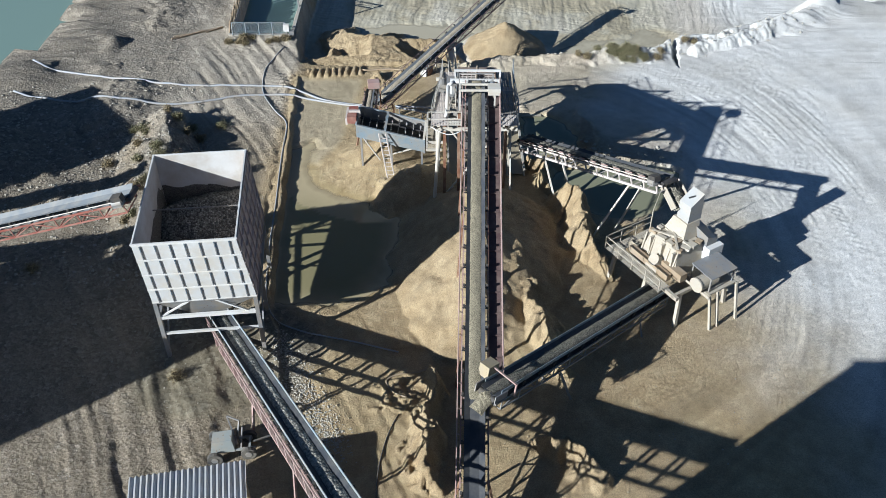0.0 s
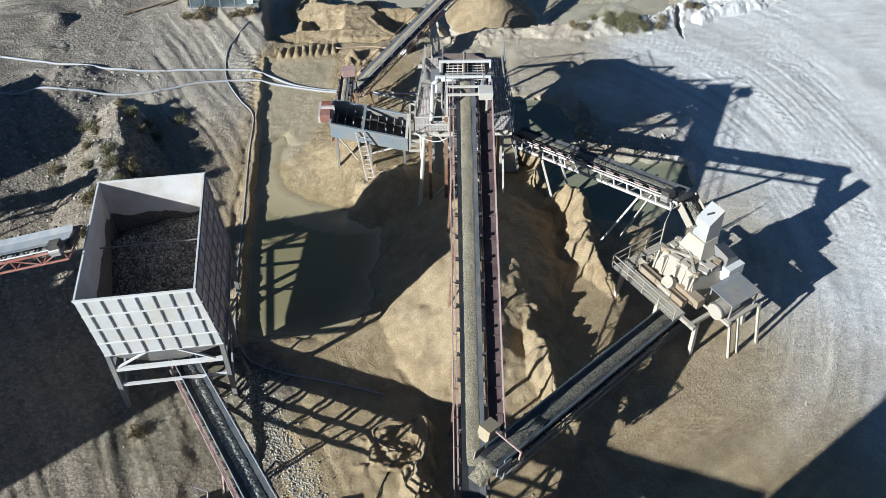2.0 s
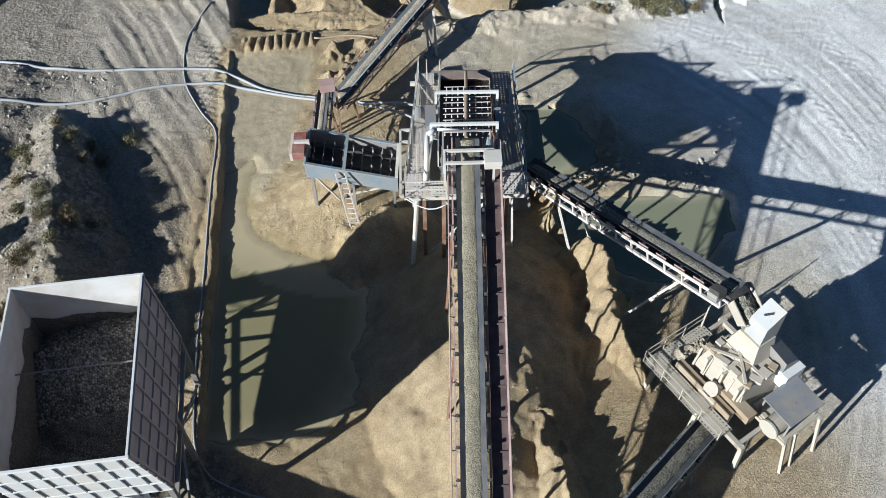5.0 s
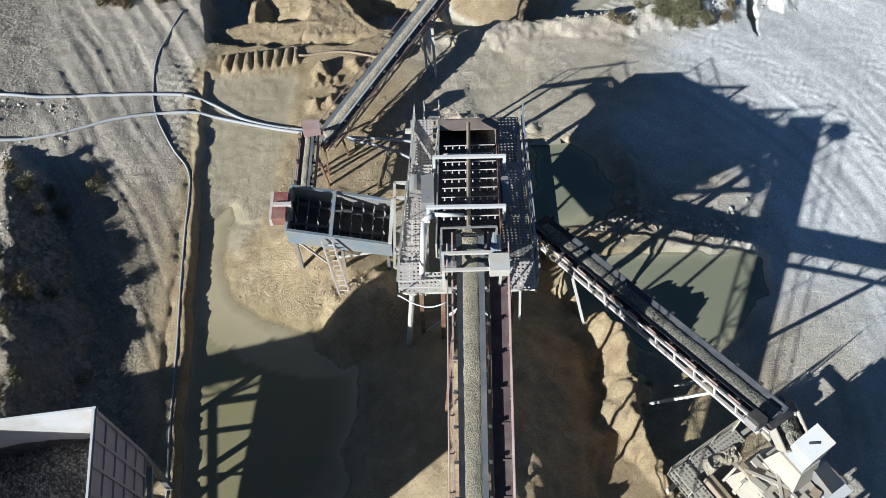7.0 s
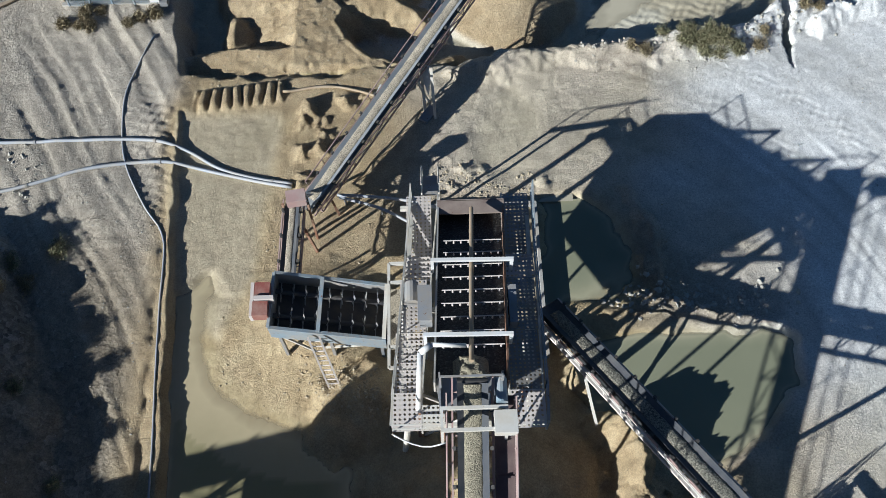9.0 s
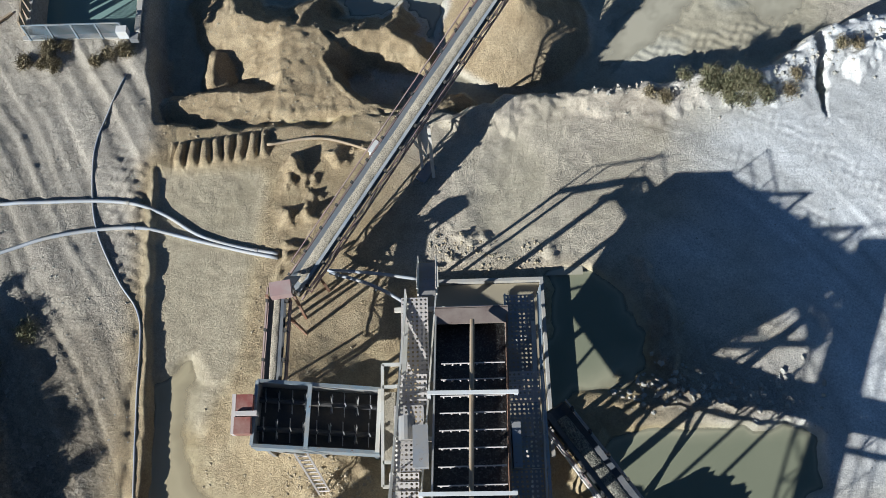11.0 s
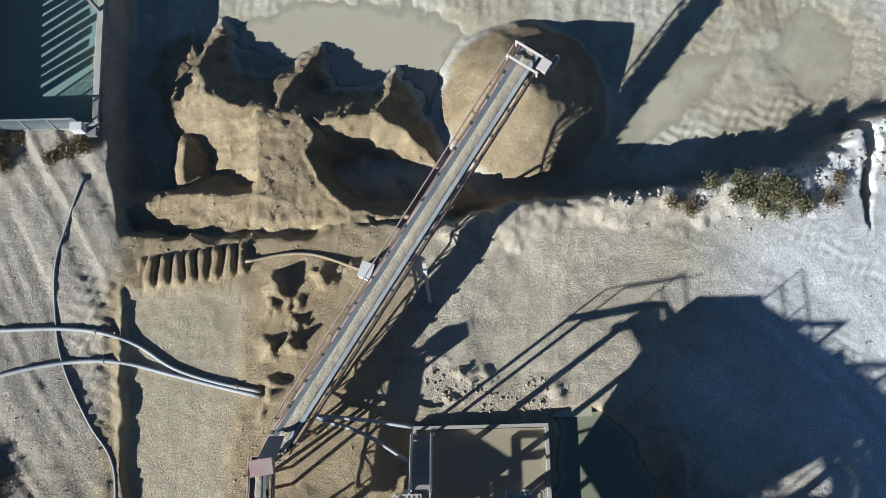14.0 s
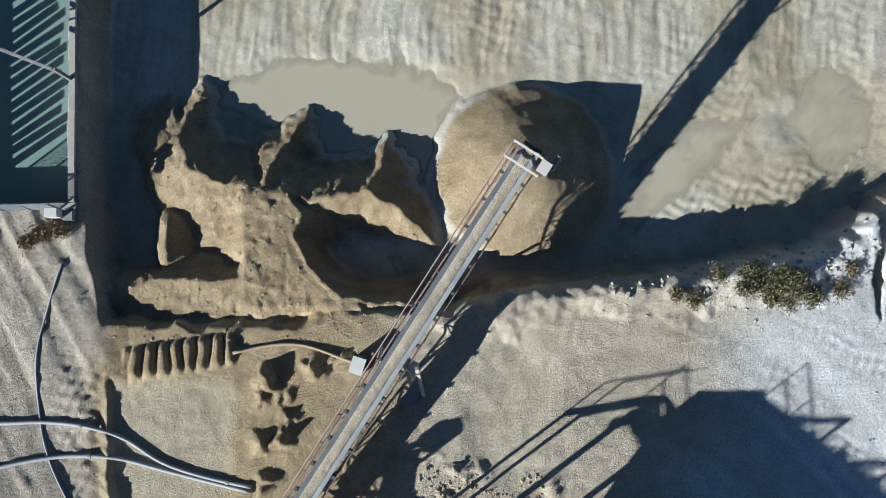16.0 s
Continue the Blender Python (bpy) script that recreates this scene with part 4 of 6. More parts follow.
    # funnel to the outlet
    o = [(-W / 2 - 0.6, D / 2 - 2.4, 2.7), (-W / 2 + 0.6, D / 2 - 2.4, 2.7), (-W / 2 + 0.6, D / 2 - 1.2, 2.7), (-W / 2 - 0.6, D / 2 - 1.2, 2.7)]
    i = [(-W, IN, B), (OUT, IN, B), (OUT, D, B), (-W, D, B)]
    me = Mesh()
    for k in range(4):
        a, b = i[k], i[(k + 1) % 4]
        c, d = o[(k + 1) % 4], o[k]
        me.plate([a, b, c, d], 0.04)
    part("funnel", me, M_GREYST, ob)
    # frame below
    for x in (-W + 0.1, OUT - 0.1):
        for y in (IN + 0.1, D * 0.5, D - 0.1):
            base = m @ Vector((x, y, 0))
            g = height(base.x, base.y) - 0.15
            # grey instead of a brighter paint: stands in for shade on the legs
            part("leg", Mesh().beam((x, y, B - 0.02), (x, y, g), 0.22, 0.22, (0, 1, 0)), M_GREYST, ob)
    for y in (IN + 0.1, D - 0.1):
        for a, b, t in (((-W + 0.1, y, 3.2), (OUT - 0.1, y, 3.2), 0.18), ((-W + 0.1, y, 2.0), (OUT - 0.1, y, 2.0), 0.13), ((-W + 0.2, y, 3.25), (-W * 0.62, y, B - 0.05), 0.09), ((-0.2, y, 3.25), (-W * 0.38, y, B - 0.05), 0.09)):
            part("cross_beam", Mesh().beam(a, b, t, t), M_WHITE if y < 2 else M_GREYST, ob)
    for x in (-W + 0.1, OUT - 0.1):
        for a, b, t in (((x, IN + 0.2, 3.2), (x, D - 0.2, 3.2), 0.16), ((x, IN + 0.2, 0.5), (x, D * 0.5, 3.1), 0.09), ((x, D * 0.5, 3.1), (x, D - 0.3, 0.5), 0.09)):
            part("brace", Mesh().beam(a, b, t, t), M_GREYST, ob)
    # the gravel inside, a slope against the back wall
    nx, ny = 60, 92
    gx, gy = np.meshgrid(np.linspace(-W + th, -th, nx), np.linspace(IN + th, D - th, ny))
    gz = 6.8 - 0.52 * np.abs(gy - 6.6) - 0.16 * (gx + 1.5) ** 2 * 0.35 + 0.10 * fbm(gx, gy, 0.8, 131, 4)
    gz = np.where(gy > 6.6, 6.5 - 0.15 * (gy - 6.6) - 0.06 * (gx + 1.5) ** 2 + 0.08 * fbm(gx, gy, 0.8, 131, 4), gz)
    gz = np.maximum(gz, 4.5 + 0.05 * fbm(gx, gy, 0.4, 132, 3))
    gx = gx + (gx + W) / W * np.maximum(0, OUT * (T - gz) / (T - B) - 0.02)
    def patch(rows_):
        sub = np.stack([gx, gy, gz], -1)[rows_]
        n = len(sub)
        fs = [(j * nx + k, j * nx + k + 1, (j + 1) * nx + k + 1, (j + 1) * nx + k) for j in range(n - 1) for k in range(nx - 1)]
        return Mesh().add(sub.reshape(-1, 3).tolist(), fs)

    # the front rows take a darker gravel than the heap behind
    front_fill = solid("wet_fines", patch(slice(0, 41)), M_DARKGRAV, "dark fines in the bottom of the white hopper", "fines", "stuff", smooth=True)
    front_fill.matrix_world = m
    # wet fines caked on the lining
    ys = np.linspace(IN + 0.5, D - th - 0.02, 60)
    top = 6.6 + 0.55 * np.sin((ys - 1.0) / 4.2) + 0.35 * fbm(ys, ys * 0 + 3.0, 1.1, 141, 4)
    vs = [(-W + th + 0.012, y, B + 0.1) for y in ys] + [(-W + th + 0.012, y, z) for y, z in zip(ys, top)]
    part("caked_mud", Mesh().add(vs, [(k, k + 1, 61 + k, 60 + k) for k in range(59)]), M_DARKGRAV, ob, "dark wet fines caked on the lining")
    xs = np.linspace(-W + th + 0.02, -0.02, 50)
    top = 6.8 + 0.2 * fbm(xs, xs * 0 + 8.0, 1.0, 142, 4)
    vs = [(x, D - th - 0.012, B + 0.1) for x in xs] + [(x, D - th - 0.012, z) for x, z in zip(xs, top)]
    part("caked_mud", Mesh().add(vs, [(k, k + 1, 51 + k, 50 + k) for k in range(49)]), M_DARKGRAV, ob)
    hp = solid("gravel_heap", patch(slice(40, ny)), M_SHADEGRAV, "grey gravel heaped inside the white hopper", "gravel", "stuff", smooth=True)
    hp.matrix_world = m
    return ob


hopper()


# ---- screening tower ----
def perforated(x0, x1, y0, y1, za, zb, cell=0.17, hole=0.048, th=0.03):
    """A plate of square cells with eight-sided holes; its height goes from za to zb along y."""
    me = Mesh()
    nx, ny = max(1, round((x1 - x0) / cell)), max(1, round((y1 - y0) / cell))
    dx, dy = (x1 - x0) / nx, (y1 - y0) / ny
    sq = [(1, 0), (1, 1), (0, 1), (-1, 1), (-1, 0), (-1, -1), (0, -1), (1, -1)]
    for j in range(ny):
        for i in range(nx):
            cx, cy = x0 + dx * (i + 0.5), y0 + dy * (j + 0.5)
            ring, out = [], []
            for k in range(8):
                a = math.pi / 4 * k
                hx, hy = cx + hole * math.cos(a), cy + hole * math.sin(a)
                ex, ey = cx + sq[k][0] * dx / 2, cy + sq[k][1] * dy / 2
                ring.append((hx, hy, za + (zb - za) * (hy - y0) / (y1 - y0)))
                out.append((ex, ey, za + (zb - za) * (ey - y0) / (y1 - y0)))
            o = len(me.v)
            me.v.extend(ring + out)
            me.v.extend([(a, b, c - th) for a, b, c in ring])
            for k in range(8):
                n = (k + 1) % 8
                me.f.append((o + k, o + 8 + k, o + 8 + n, o + n))
                me.f.append((o + k, o + n, o + 16 + n, o + 16 + k))
    # join the cells into one plate
    seen, ids, vs = {}, [], []
    for p in me.v:
        key = tuple(round(q, 4) for q in p)
        if key not in seen:
            seen[key] = len(vs)
            vs.append(p)
        ids.append(seen[key])
    me.f = [tuple(ids[i] for i in f) for f in me.f]
    me.v = vs
    return me


def fence_rail(parent, pts, h=1.0, mat=None, spacing=1.4):
    """Handrail posts and two rails along a line of points."""
    me = Mesh()
    for a, b in zip(pts, pts[1:]):
        a, b = Vector(a), Vector(b)
        n = max(1, round((b - a).length / spacing))
        for i in range(n + 1):
            p = a.lerp(b, i / n)
            me.beam(p, p + Vector((0, 0, h)), 0.045, 0.045)
        for k in (0.5, 1.0):
            me.beam(a + Vector((0, 0, h * k)), b + Vector((0, 0, h * k)), 0.045, 0.045)
    return part("handrail", me, mat or M_CREAM, parent)


def tower():
    ob = thing("screening_tower", "cream steel screening tower with perforated walkways and sloping washing screen", "screening machine")
    # posts and beams
    for x, y, t in ((0.1, 48.2, 7.0), (4.0, 48.2, 7.0), (-0.3, 51.8, 6.2), (4.6, 51.8, 6.2), (0.0, 57.0, 5.1), (4.8, 56.9, 5.1), (1.0, 47.6, 8.2), (3.2, 47.5, 8.2), (1.1, 55.8, 5.0), (3.7, 55.8, 5.0)):
        part("post", Mesh().beam((x, y, height(x, y) - 0.2), (x, y, t), 0.18, 0.18), M_RUSTY if y < 49 else M_CREAM, ob)
    for xa, xb in ((-0.5, 0.0), (4.3, 4.8)):
        part("beam", Mesh().beam((xa, 46.9, 7.1), (xb, 57.0, 5.0), 0.16, 0.2), M_CREAM, ob)
    for y, z in ((47.0, 7.1), (51.8, 6.05), (56.9, 5.0)):
        part("beam", Mesh().beam((-0.5, y, z - 0.12), (4.6, y, z - 0.12), 0.16, 0.2), M_CREAM, ob)
    for x in (-0.45, 4.5):
        for a, b in (((x, 48.4, 0.9), (x, 51.7, 5.8)), ((x, 51.9, 5.8), (x, 56.8, 0.6))):
            part("brace", Mesh().beam(a, b, 0.1, 0.1), M_CREAM, ob)
    for a, b in (((0.1, 48.2, 1.0), (4.0, 48.2, 6.6)), ((4.0, 48.32, 1.0), (0.1, 48.32, 6.6))):
        part("brace", Mesh().beam(a, b, 0.1, 0.1), M_CREAM, ob)
    # the screen: sides, far plate, deck
    def deck(y):
        return 8.35 - (y - 47.9) * 0.36
    ya, yb = 47.9, 56.6
    for xa, xb in ((0.78, 1.10), (3.28, 3.74)):
        me = Mesh()
        a0, b0 = deck(ya) - 0.35, deck(yb) - 0.35
        me.hexa([(xa - 0.03, ya, a0), (xa + 0.03, ya, a0), (xb + 0.03, yb, b0), (xb - 0.03, yb, b0),
                 (xa - 0.03, ya, a0 + 1.0), (xa + 0.03, ya, a0 + 1.0), (xb + 0.03, yb, b0 + 1.0), (xb - 0.03, yb, b0 + 1.0)])
        part("screen_side", me, M_CREAM if xa < 2 else M_RUSTY, ob)
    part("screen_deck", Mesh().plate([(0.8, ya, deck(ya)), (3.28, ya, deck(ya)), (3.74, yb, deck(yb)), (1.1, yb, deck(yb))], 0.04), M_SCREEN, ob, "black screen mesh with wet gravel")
    part("discharge_plate", Mesh().box((2.42, yb + 0.02, deck(yb) + 0.25), (2.72, 0.06, 1.0)).box((2.42, yb - 0.3, deck(yb) + 0.72), (2.72, 0.62, 0.06)), M_BROWNST, ob, "dull brown steel discharge plate")
    # spray bars with nozzles along a central pipe
    part("central_pipe", Mesh().tube((2.05, 48.6, deck(48.6) + 0.95), (2.42, 56.0, deck(56.0) + 0.95), 0.085, 10), M_WOOD, ob, "sandy brown central water pipe")
    bar = Mesh().tube((-1.12, 0, 0), (1.12, 0, 0), 0.024, 6)
    for k in range(8):
        x = -1.0 + 2.0 * k / 7
        bar.tube((x, 0, -0.01), (x, 0, -0.2), 0.014, 6, 0.042)
    bar = bar.data("spray_bar")
    for k in range(9):
        y = 49.3 + 0.62 * k
        o = part("spray_bar", bar, M_PLATE if k < 3 else M_PINK, ob)
        o.location = (2.09 + (y - 48.6) * 0.05, y, deck(y) + 0.9)
    for y, a, b in ((49.65, 0.45, 3.55), (53.1, 0.75, 3.85)):
        part("cross_beam", Mesh().beam((a, y, deck(y) + 1.2), (b, y - 0.05, deck(y) + 1.2), 0.12, 0.14).beam((a + 0.05, y, deck(y) + 1.15), (a + 0.05, y, deck(y) + 0.2), 0.12, 0.12).beam((b - 0.05, y, deck(y) + 1.15), (b - 0.05, y, deck(y) + 0.2), 0.12, 0.12), M_WHITE, ob)
    part("feed_pipe", Mesh().tube((0.2, 47.4, 7.6), (0.32, 49.0, 8.9), 0.11, 10).tube((0.32, 49.0, 8.9), (0.7, 49.25, 9.0), 0.12, 10).tube((0.7, 49.25, 9.0), (1.9, 49.2, 8.95), 0.08, 10), M_WHITE, ob, "white bent water feed pipe", True)
    part("feed_chute", Mesh().plate([(0.95, 47.1, 8.6), (3.05, 47.1, 8.6), (3.25, 48.2, 8.45), (0.8, 48.2, 8.45)], 0.05).beam((0.95, 47.1, 8.5), (0.95, 48.3, 8.5), 0.06, 0.8).beam((3.1, 47.1, 8.5), (3.1, 48.3, 8.5), 0.06, 0.8), M_GREYST, ob)
    part("gravel", strip(1.1, 1.3, 0.3, 88, 0, 0.05, 0.06), M_GRAVEL, ob, "gravel falling onto the screen").matrix_local = pose(2.05, 47.9, 8.5, 0, 18, 90)
    # a bin added below the deck to make the tower's shadow solid
    me = Mesh()
    o = [(1.4, 50.0, 3.6), (3.2, 50.0, 3.6), (3.3, 54.5, 2.6), (1.5, 54.5, 2.6)]
    i = [(0.8, ya, deck(ya) - 0.35), (3.26, ya, deck(ya) - 0.35), (3.72, yb, deck(yb) - 0.35), (1.12, yb, deck(yb) - 0.35)]
    for k in range(4):
        me.plate([i[k], i[(k + 1) % 4], o[(k + 1) % 4], o[k]], 0.04)
    part("collecting_bin", me, M_GREYST, ob, "grey steel bin added under the screen to fill its shadow")
    # walkways, in plates and steps
    segs = ((46.7, 48.1, 7.42, 7.42), (48.1, 50.6, 7.3, 6.72), (50.6, 53.0, 6.72, 6.2), (53.0, 54.2, 6.1, 5.75), (54.2, 57.3, 5.3, 5.25))
    for side in (0, 1):
        for k, (a, b, za, zb) in enumerate(segs):
            xa = (-0.72 + (a - 46.6) * 0.065) if not side else (3.42 + (a - 46.6) * 0.035)
            wdt = 1.02 if not side else 1.15
            if k in (3,) or (k == 1 and side == 0):
                n = 5 if k == 3 else 8
                for i in range(n):
                    y0 = a + (b - a) * i / n
                    z = za + (zb - za) * (i + 0.5) / n
                    part("tread", perforated(xa, xa + wdt, y0, y0 + (b - a) / n * 0.9, z, z), M_PLATE, ob)
            else:
                part("walkway_plate", perforated(xa, xa + wdt, a, b - 0.03, za, zb), M_PLATE if side == 0 or k == 0 else M_GREYST, ob, "perforated steel walkway plate")
        xo = -0.74 if not side else 4.6
        xe = -0.02 if not side else 5.0
        pts = [(xo, 46.65, 7.42), (xo + (xe - xo) * 0.14, 48.1, 7.42), (xo + (xe - xo) * 0.7, 54.2, 5.4), (xe, 57.3, 5.25)]
        fence_rail(ob, pts, 1.0, M_CREAM if not side else M_BLUEST)
        for q in ((xo, xe), ((xo + 1.05, xe + 1.12) if not side else (3.4, 3.74))):
            part("walkway_beam", Mesh().beam((q[0], 46.65, 7.32), (q[0], 48.1, 7.32), 0.06, 0.16).beam((q[0], 48.1, 7.3), (q[1], 57.3, 5.2), 0.06, 0.16), M_CREAM, ob)
    fence_rail(ob, [(-0.74, 46.65, 7.42), (1.1, 46.65, 7.42)], 1.0, M_CREAM)
    part("walkway_plate", perforated(0.32, 1.1, 46.7, 47.6, 7.42, 7.42), M_CREAM, ob)
    # motor boxes
    part("motor_box", Mesh().box((0.52, 51.3, 7.5), (0.46, 1.35, 0.7)).box((0.5, 51.3, 7.87), (0.52, 1.4, 0.05)), M_GREYST, ob, "grey sheet-metal motor cover")
    part("motor", Mesh().tube((0.0, 51.6, 7.2), (0.0, 52.4, 7.2), 0.26, 14).box((0.0, 52.0, 6.95), (0.6, 0.7, 0.1)), M_GREYST, ob)
    part("motor_box", Mesh().box((3.72, 51.3, 7.3), (0.3, 1.5, 0.6)), M_GREYST, ob)
    part("drain_pipe", Mesh().tube((-0.2, 46.9, 7.0), (-0.55, 47.6, height(-0.55, 47.6) + 0.05), 0.12, 10).box((-0.2, 46.95, 7.0), (0.3, 0.2, 0.12)), M_CREAM, ob)
    # stair at the far left
    me = Mesh()
    a, b = Vector((0.42, 59.3, 3.4)), Vector((0.42, 57.35, 5.2))
    for s in (0.0, 0.72):
        o = Vector((s, 0, 0))
        me.beam(a + o, b + o, 0.06, 0.2)
        me.beam((0.42 + s, 59.25, height(0.42 + s, 59.25) - 0.1), (0.42 + s, 59.25, 3.4), 0.1, 0.1)
        me.tube(a + o + Vector((0, 0, 0.9)), b + o + Vector((0, 0, 0.9)), 0.03, 6).beam(a + o, a + o + Vector((0, 0, 0.9)), 0.05, 0.05)
    part("stair_frame", me, M_CREAM, ob)
    for k in range(8):
        p = a.lerp(b, (k + 0.5) / 8)
        part("tread", Mesh().box((p.x + 0.36, p.y, p.z + 0.04), (0.68, 0.2, 0.03)), M_GREYST, ob)
    # drive at the head of the long conveyor
    me = Mesh()
    for y in (45.9, 46.6):
        me.beam((0.95, y, 10.35), (3.1, y, 10.35), 0.11, 0.11)
    for x in (1.0, 3.05):
        me.beam((x, 45.9, 10.35), (x, 46.6, 10.35), 0.09, 0.09)
        for y in (45.9, 46.6):
            me.beam((x, y, 10.35), (x, y, 9.0), 0.09, 0.09)
    part("head_frame", me, M_CREAM, ob)
    part("drive_cover", Mesh().box((3.0, 46.1, 10.3), (0.72, 0.72, 0.42)), M_CREAM, ob, "cream sheet-metal drive cover")
    part("head_motor", Mesh().tube((2.95, 46.9, 9.8), (2.95, 47.7, 9.8), 0.2, 14), M_BLUEST, ob)
    part("head_guard", Mesh().beam((0.98, 47.6, 10.5), (3.0, 47.6, 10.5), 0.06, 0.06).beam((0.98, 47.6, 10.5), (0.98, 47.6, 9.4), 0.07, 0.07).beam((3.0, 47.6, 10.5), (3.0, 47.6, 9.4), 0.07, 0.07), M_GREYST, ob)
    return ob


tower()


# ---- sand washer ----
def washer():
    ob = thing("sand_washer", "blue-grey spiral sand washer trough with a red motor cover", "washing machine")
    L0, R0 = Vector((-5.95, 0, 4.05)), Vector((-1.25, 0, 2.95))
    def at(t, y, dz=0.0):
        p = L0.lerp(R0, t)
        return (p.x + (y - 52.0) * 0.05, y - 0.25 * t, p.z + dz)
    f, b = 52.05, 54.5
    part("side_wall", Mesh().plate([at(0, f, -0.9), at(1, f, -0.9), at(1, f), at(0, f)], 0.06), M_BLUEST, ob)
    part("side_wall", Mesh().plate([at(0, b, -0.9), at(1, b, -0.9), at(1, b), at(0, b)], 0.06), M_GREYST, ob)
    part("end_wall", Mesh().plate([at(0, f, -0.9), at(0, b, -0.9), at(0, b), at(0, f)], 0.06), M_GREYST, ob)
    part("trough_bottom", Mesh().plate([at(0, f, -0.9), at(1, f, -0.9), at(1, b, -0.9), at(0, b, -0.9)], 0.05), M_DARKST, ob, "dark wet trough bottom")
    part("rim", Mesh().beam(at(0, f, 0.04), at(1, f, 0.04), 0.14, 0.08).beam(at(0, b, 0.04), at(1, b, 0.04), 0.14, 0.08).beam(at(0, f, 0.045), at(0, b, 0.045), 0.12, 0.07), M_BLUEST, ob)
    for t in (0.42, 0.985):
        part("cross_bar", Mesh().beam(at(t, f, 0.09), at(t, b, 0.09), 0.16, 0.1), M_BLUEST if t < 0.5 else M_CREAM, ob)
    for y in (52.75, 53.85):
        part("shaft", Mesh().tube(at(0.01, y, -0.42), at(0.98, y, -0.42), 0.11, 10), M_DARKST, ob)
        for k in range(9):
            t = 0.06 + 0.105 * k
            me = Mesh()
            c = Vector(at(t, y, -0.42))
            for q in range(4):
                a = q * math.pi / 2 + k * 0.8
                e = c + Vector((0.10 * math.sin(a * 1.0), 0.46 * math.cos(a), 0.40 * math.sin(a)))
                me.beam(c, e, 0.15, 0.02, (1, 0.4, 0))
            part("paddle", me, M_GREYST, ob)
    part("motor_cover", Mesh().box((-6.25, 52.75, 4.2), (0.62, 0.62, 0.5)).box((-6.2, 53.6, 4.2), (0.62, 0.62, 0.5)), M_RED, ob, "faded red motor cover")
    part("motor_plate", Mesh().box((-6.1, 53.18, 4.32), (0.8, 0.16, 0.5)).box((-6.62, 53.2, 4.1), (0.14, 1.5, 0.5)), M_PLATE, ob, "pale plate between the motor covers")
    # overflow box beside the tower
    me = Mesh()
    for p, q in (((-1.1, 54.3), (0.0, 54.35)), ((-1.1, 51.4), (0.0, 51.4)), ((-1.1, 54.3), (-1.1, 51.4)), ((-1.1, 55.2), (0.0, 55.2)), ((-1.1, 50.5), (-0.1, 50.5)), ((-1.1, 55.2), (-1.1, 54.3)), ((-1.1, 51.4), (-1.1, 50.5))):
        me.beam((*p, 3.1), (*q, 3.1), 0.12, 0.16)
    part("overflow_frame", me, M_CREAM, ob)
    part("sand_tray", Mesh().box((-0.6, 52.85, 2.6), (0.95, 2.7, 0.1)), M_SANDLOAD, ob, "tray of wet tan sand")
    # legs and ladder
    for t, y in ((0.06, f + 0.1), (0.06, b - 0.1), (0.5, f + 0.1), (0.5, b - 0.1), (0.95, f + 0.1), (0.95, b - 0.1)):
        p = at(t, y, -0.9)
        part("leg", Mesh().beam(p, (p[0], p[1], height(p[0], p[1]) - 0.2), 0.13, 0.13), M_GREYST, ob)
    part("bracing", Mesh().beam(at(0.1, f, -0.9), (-4.4, f, 1.2), 0.08, 0.08).beam(at(0.8, f, -0.9), (-3.9, f, 1.6), 0.08, 0.08), M_CREAM, ob)
    a, bq = Vector((-4.15, 51.75, 3.3)), Vector((-3.6, 50.55, height(-3.6, 50.55) - 0.05))
    lad = part("ladder", Mesh().beam(a + Vector((-0.24, 0, 0.3)), bq + Vector((-0.24, 0, 0)), 0.07, 0.08).beam(a + Vector((0.24, 0, 0.3)), bq + Vector((0.24, 0, 0)), 0.07, 0.08), M_PLATE, ob, "faded pink steel ladder")
    rung = Mesh().tube((-0.24, 0, 0), (0.24, 0, 0), 0.03, 6).data("rung")
    for k in range(10):
        o = part("rung", rung, M_PLATE, lad)
        o.location = a.lerp(bq, (k + 0.3) / 10)
    return ob


washer()


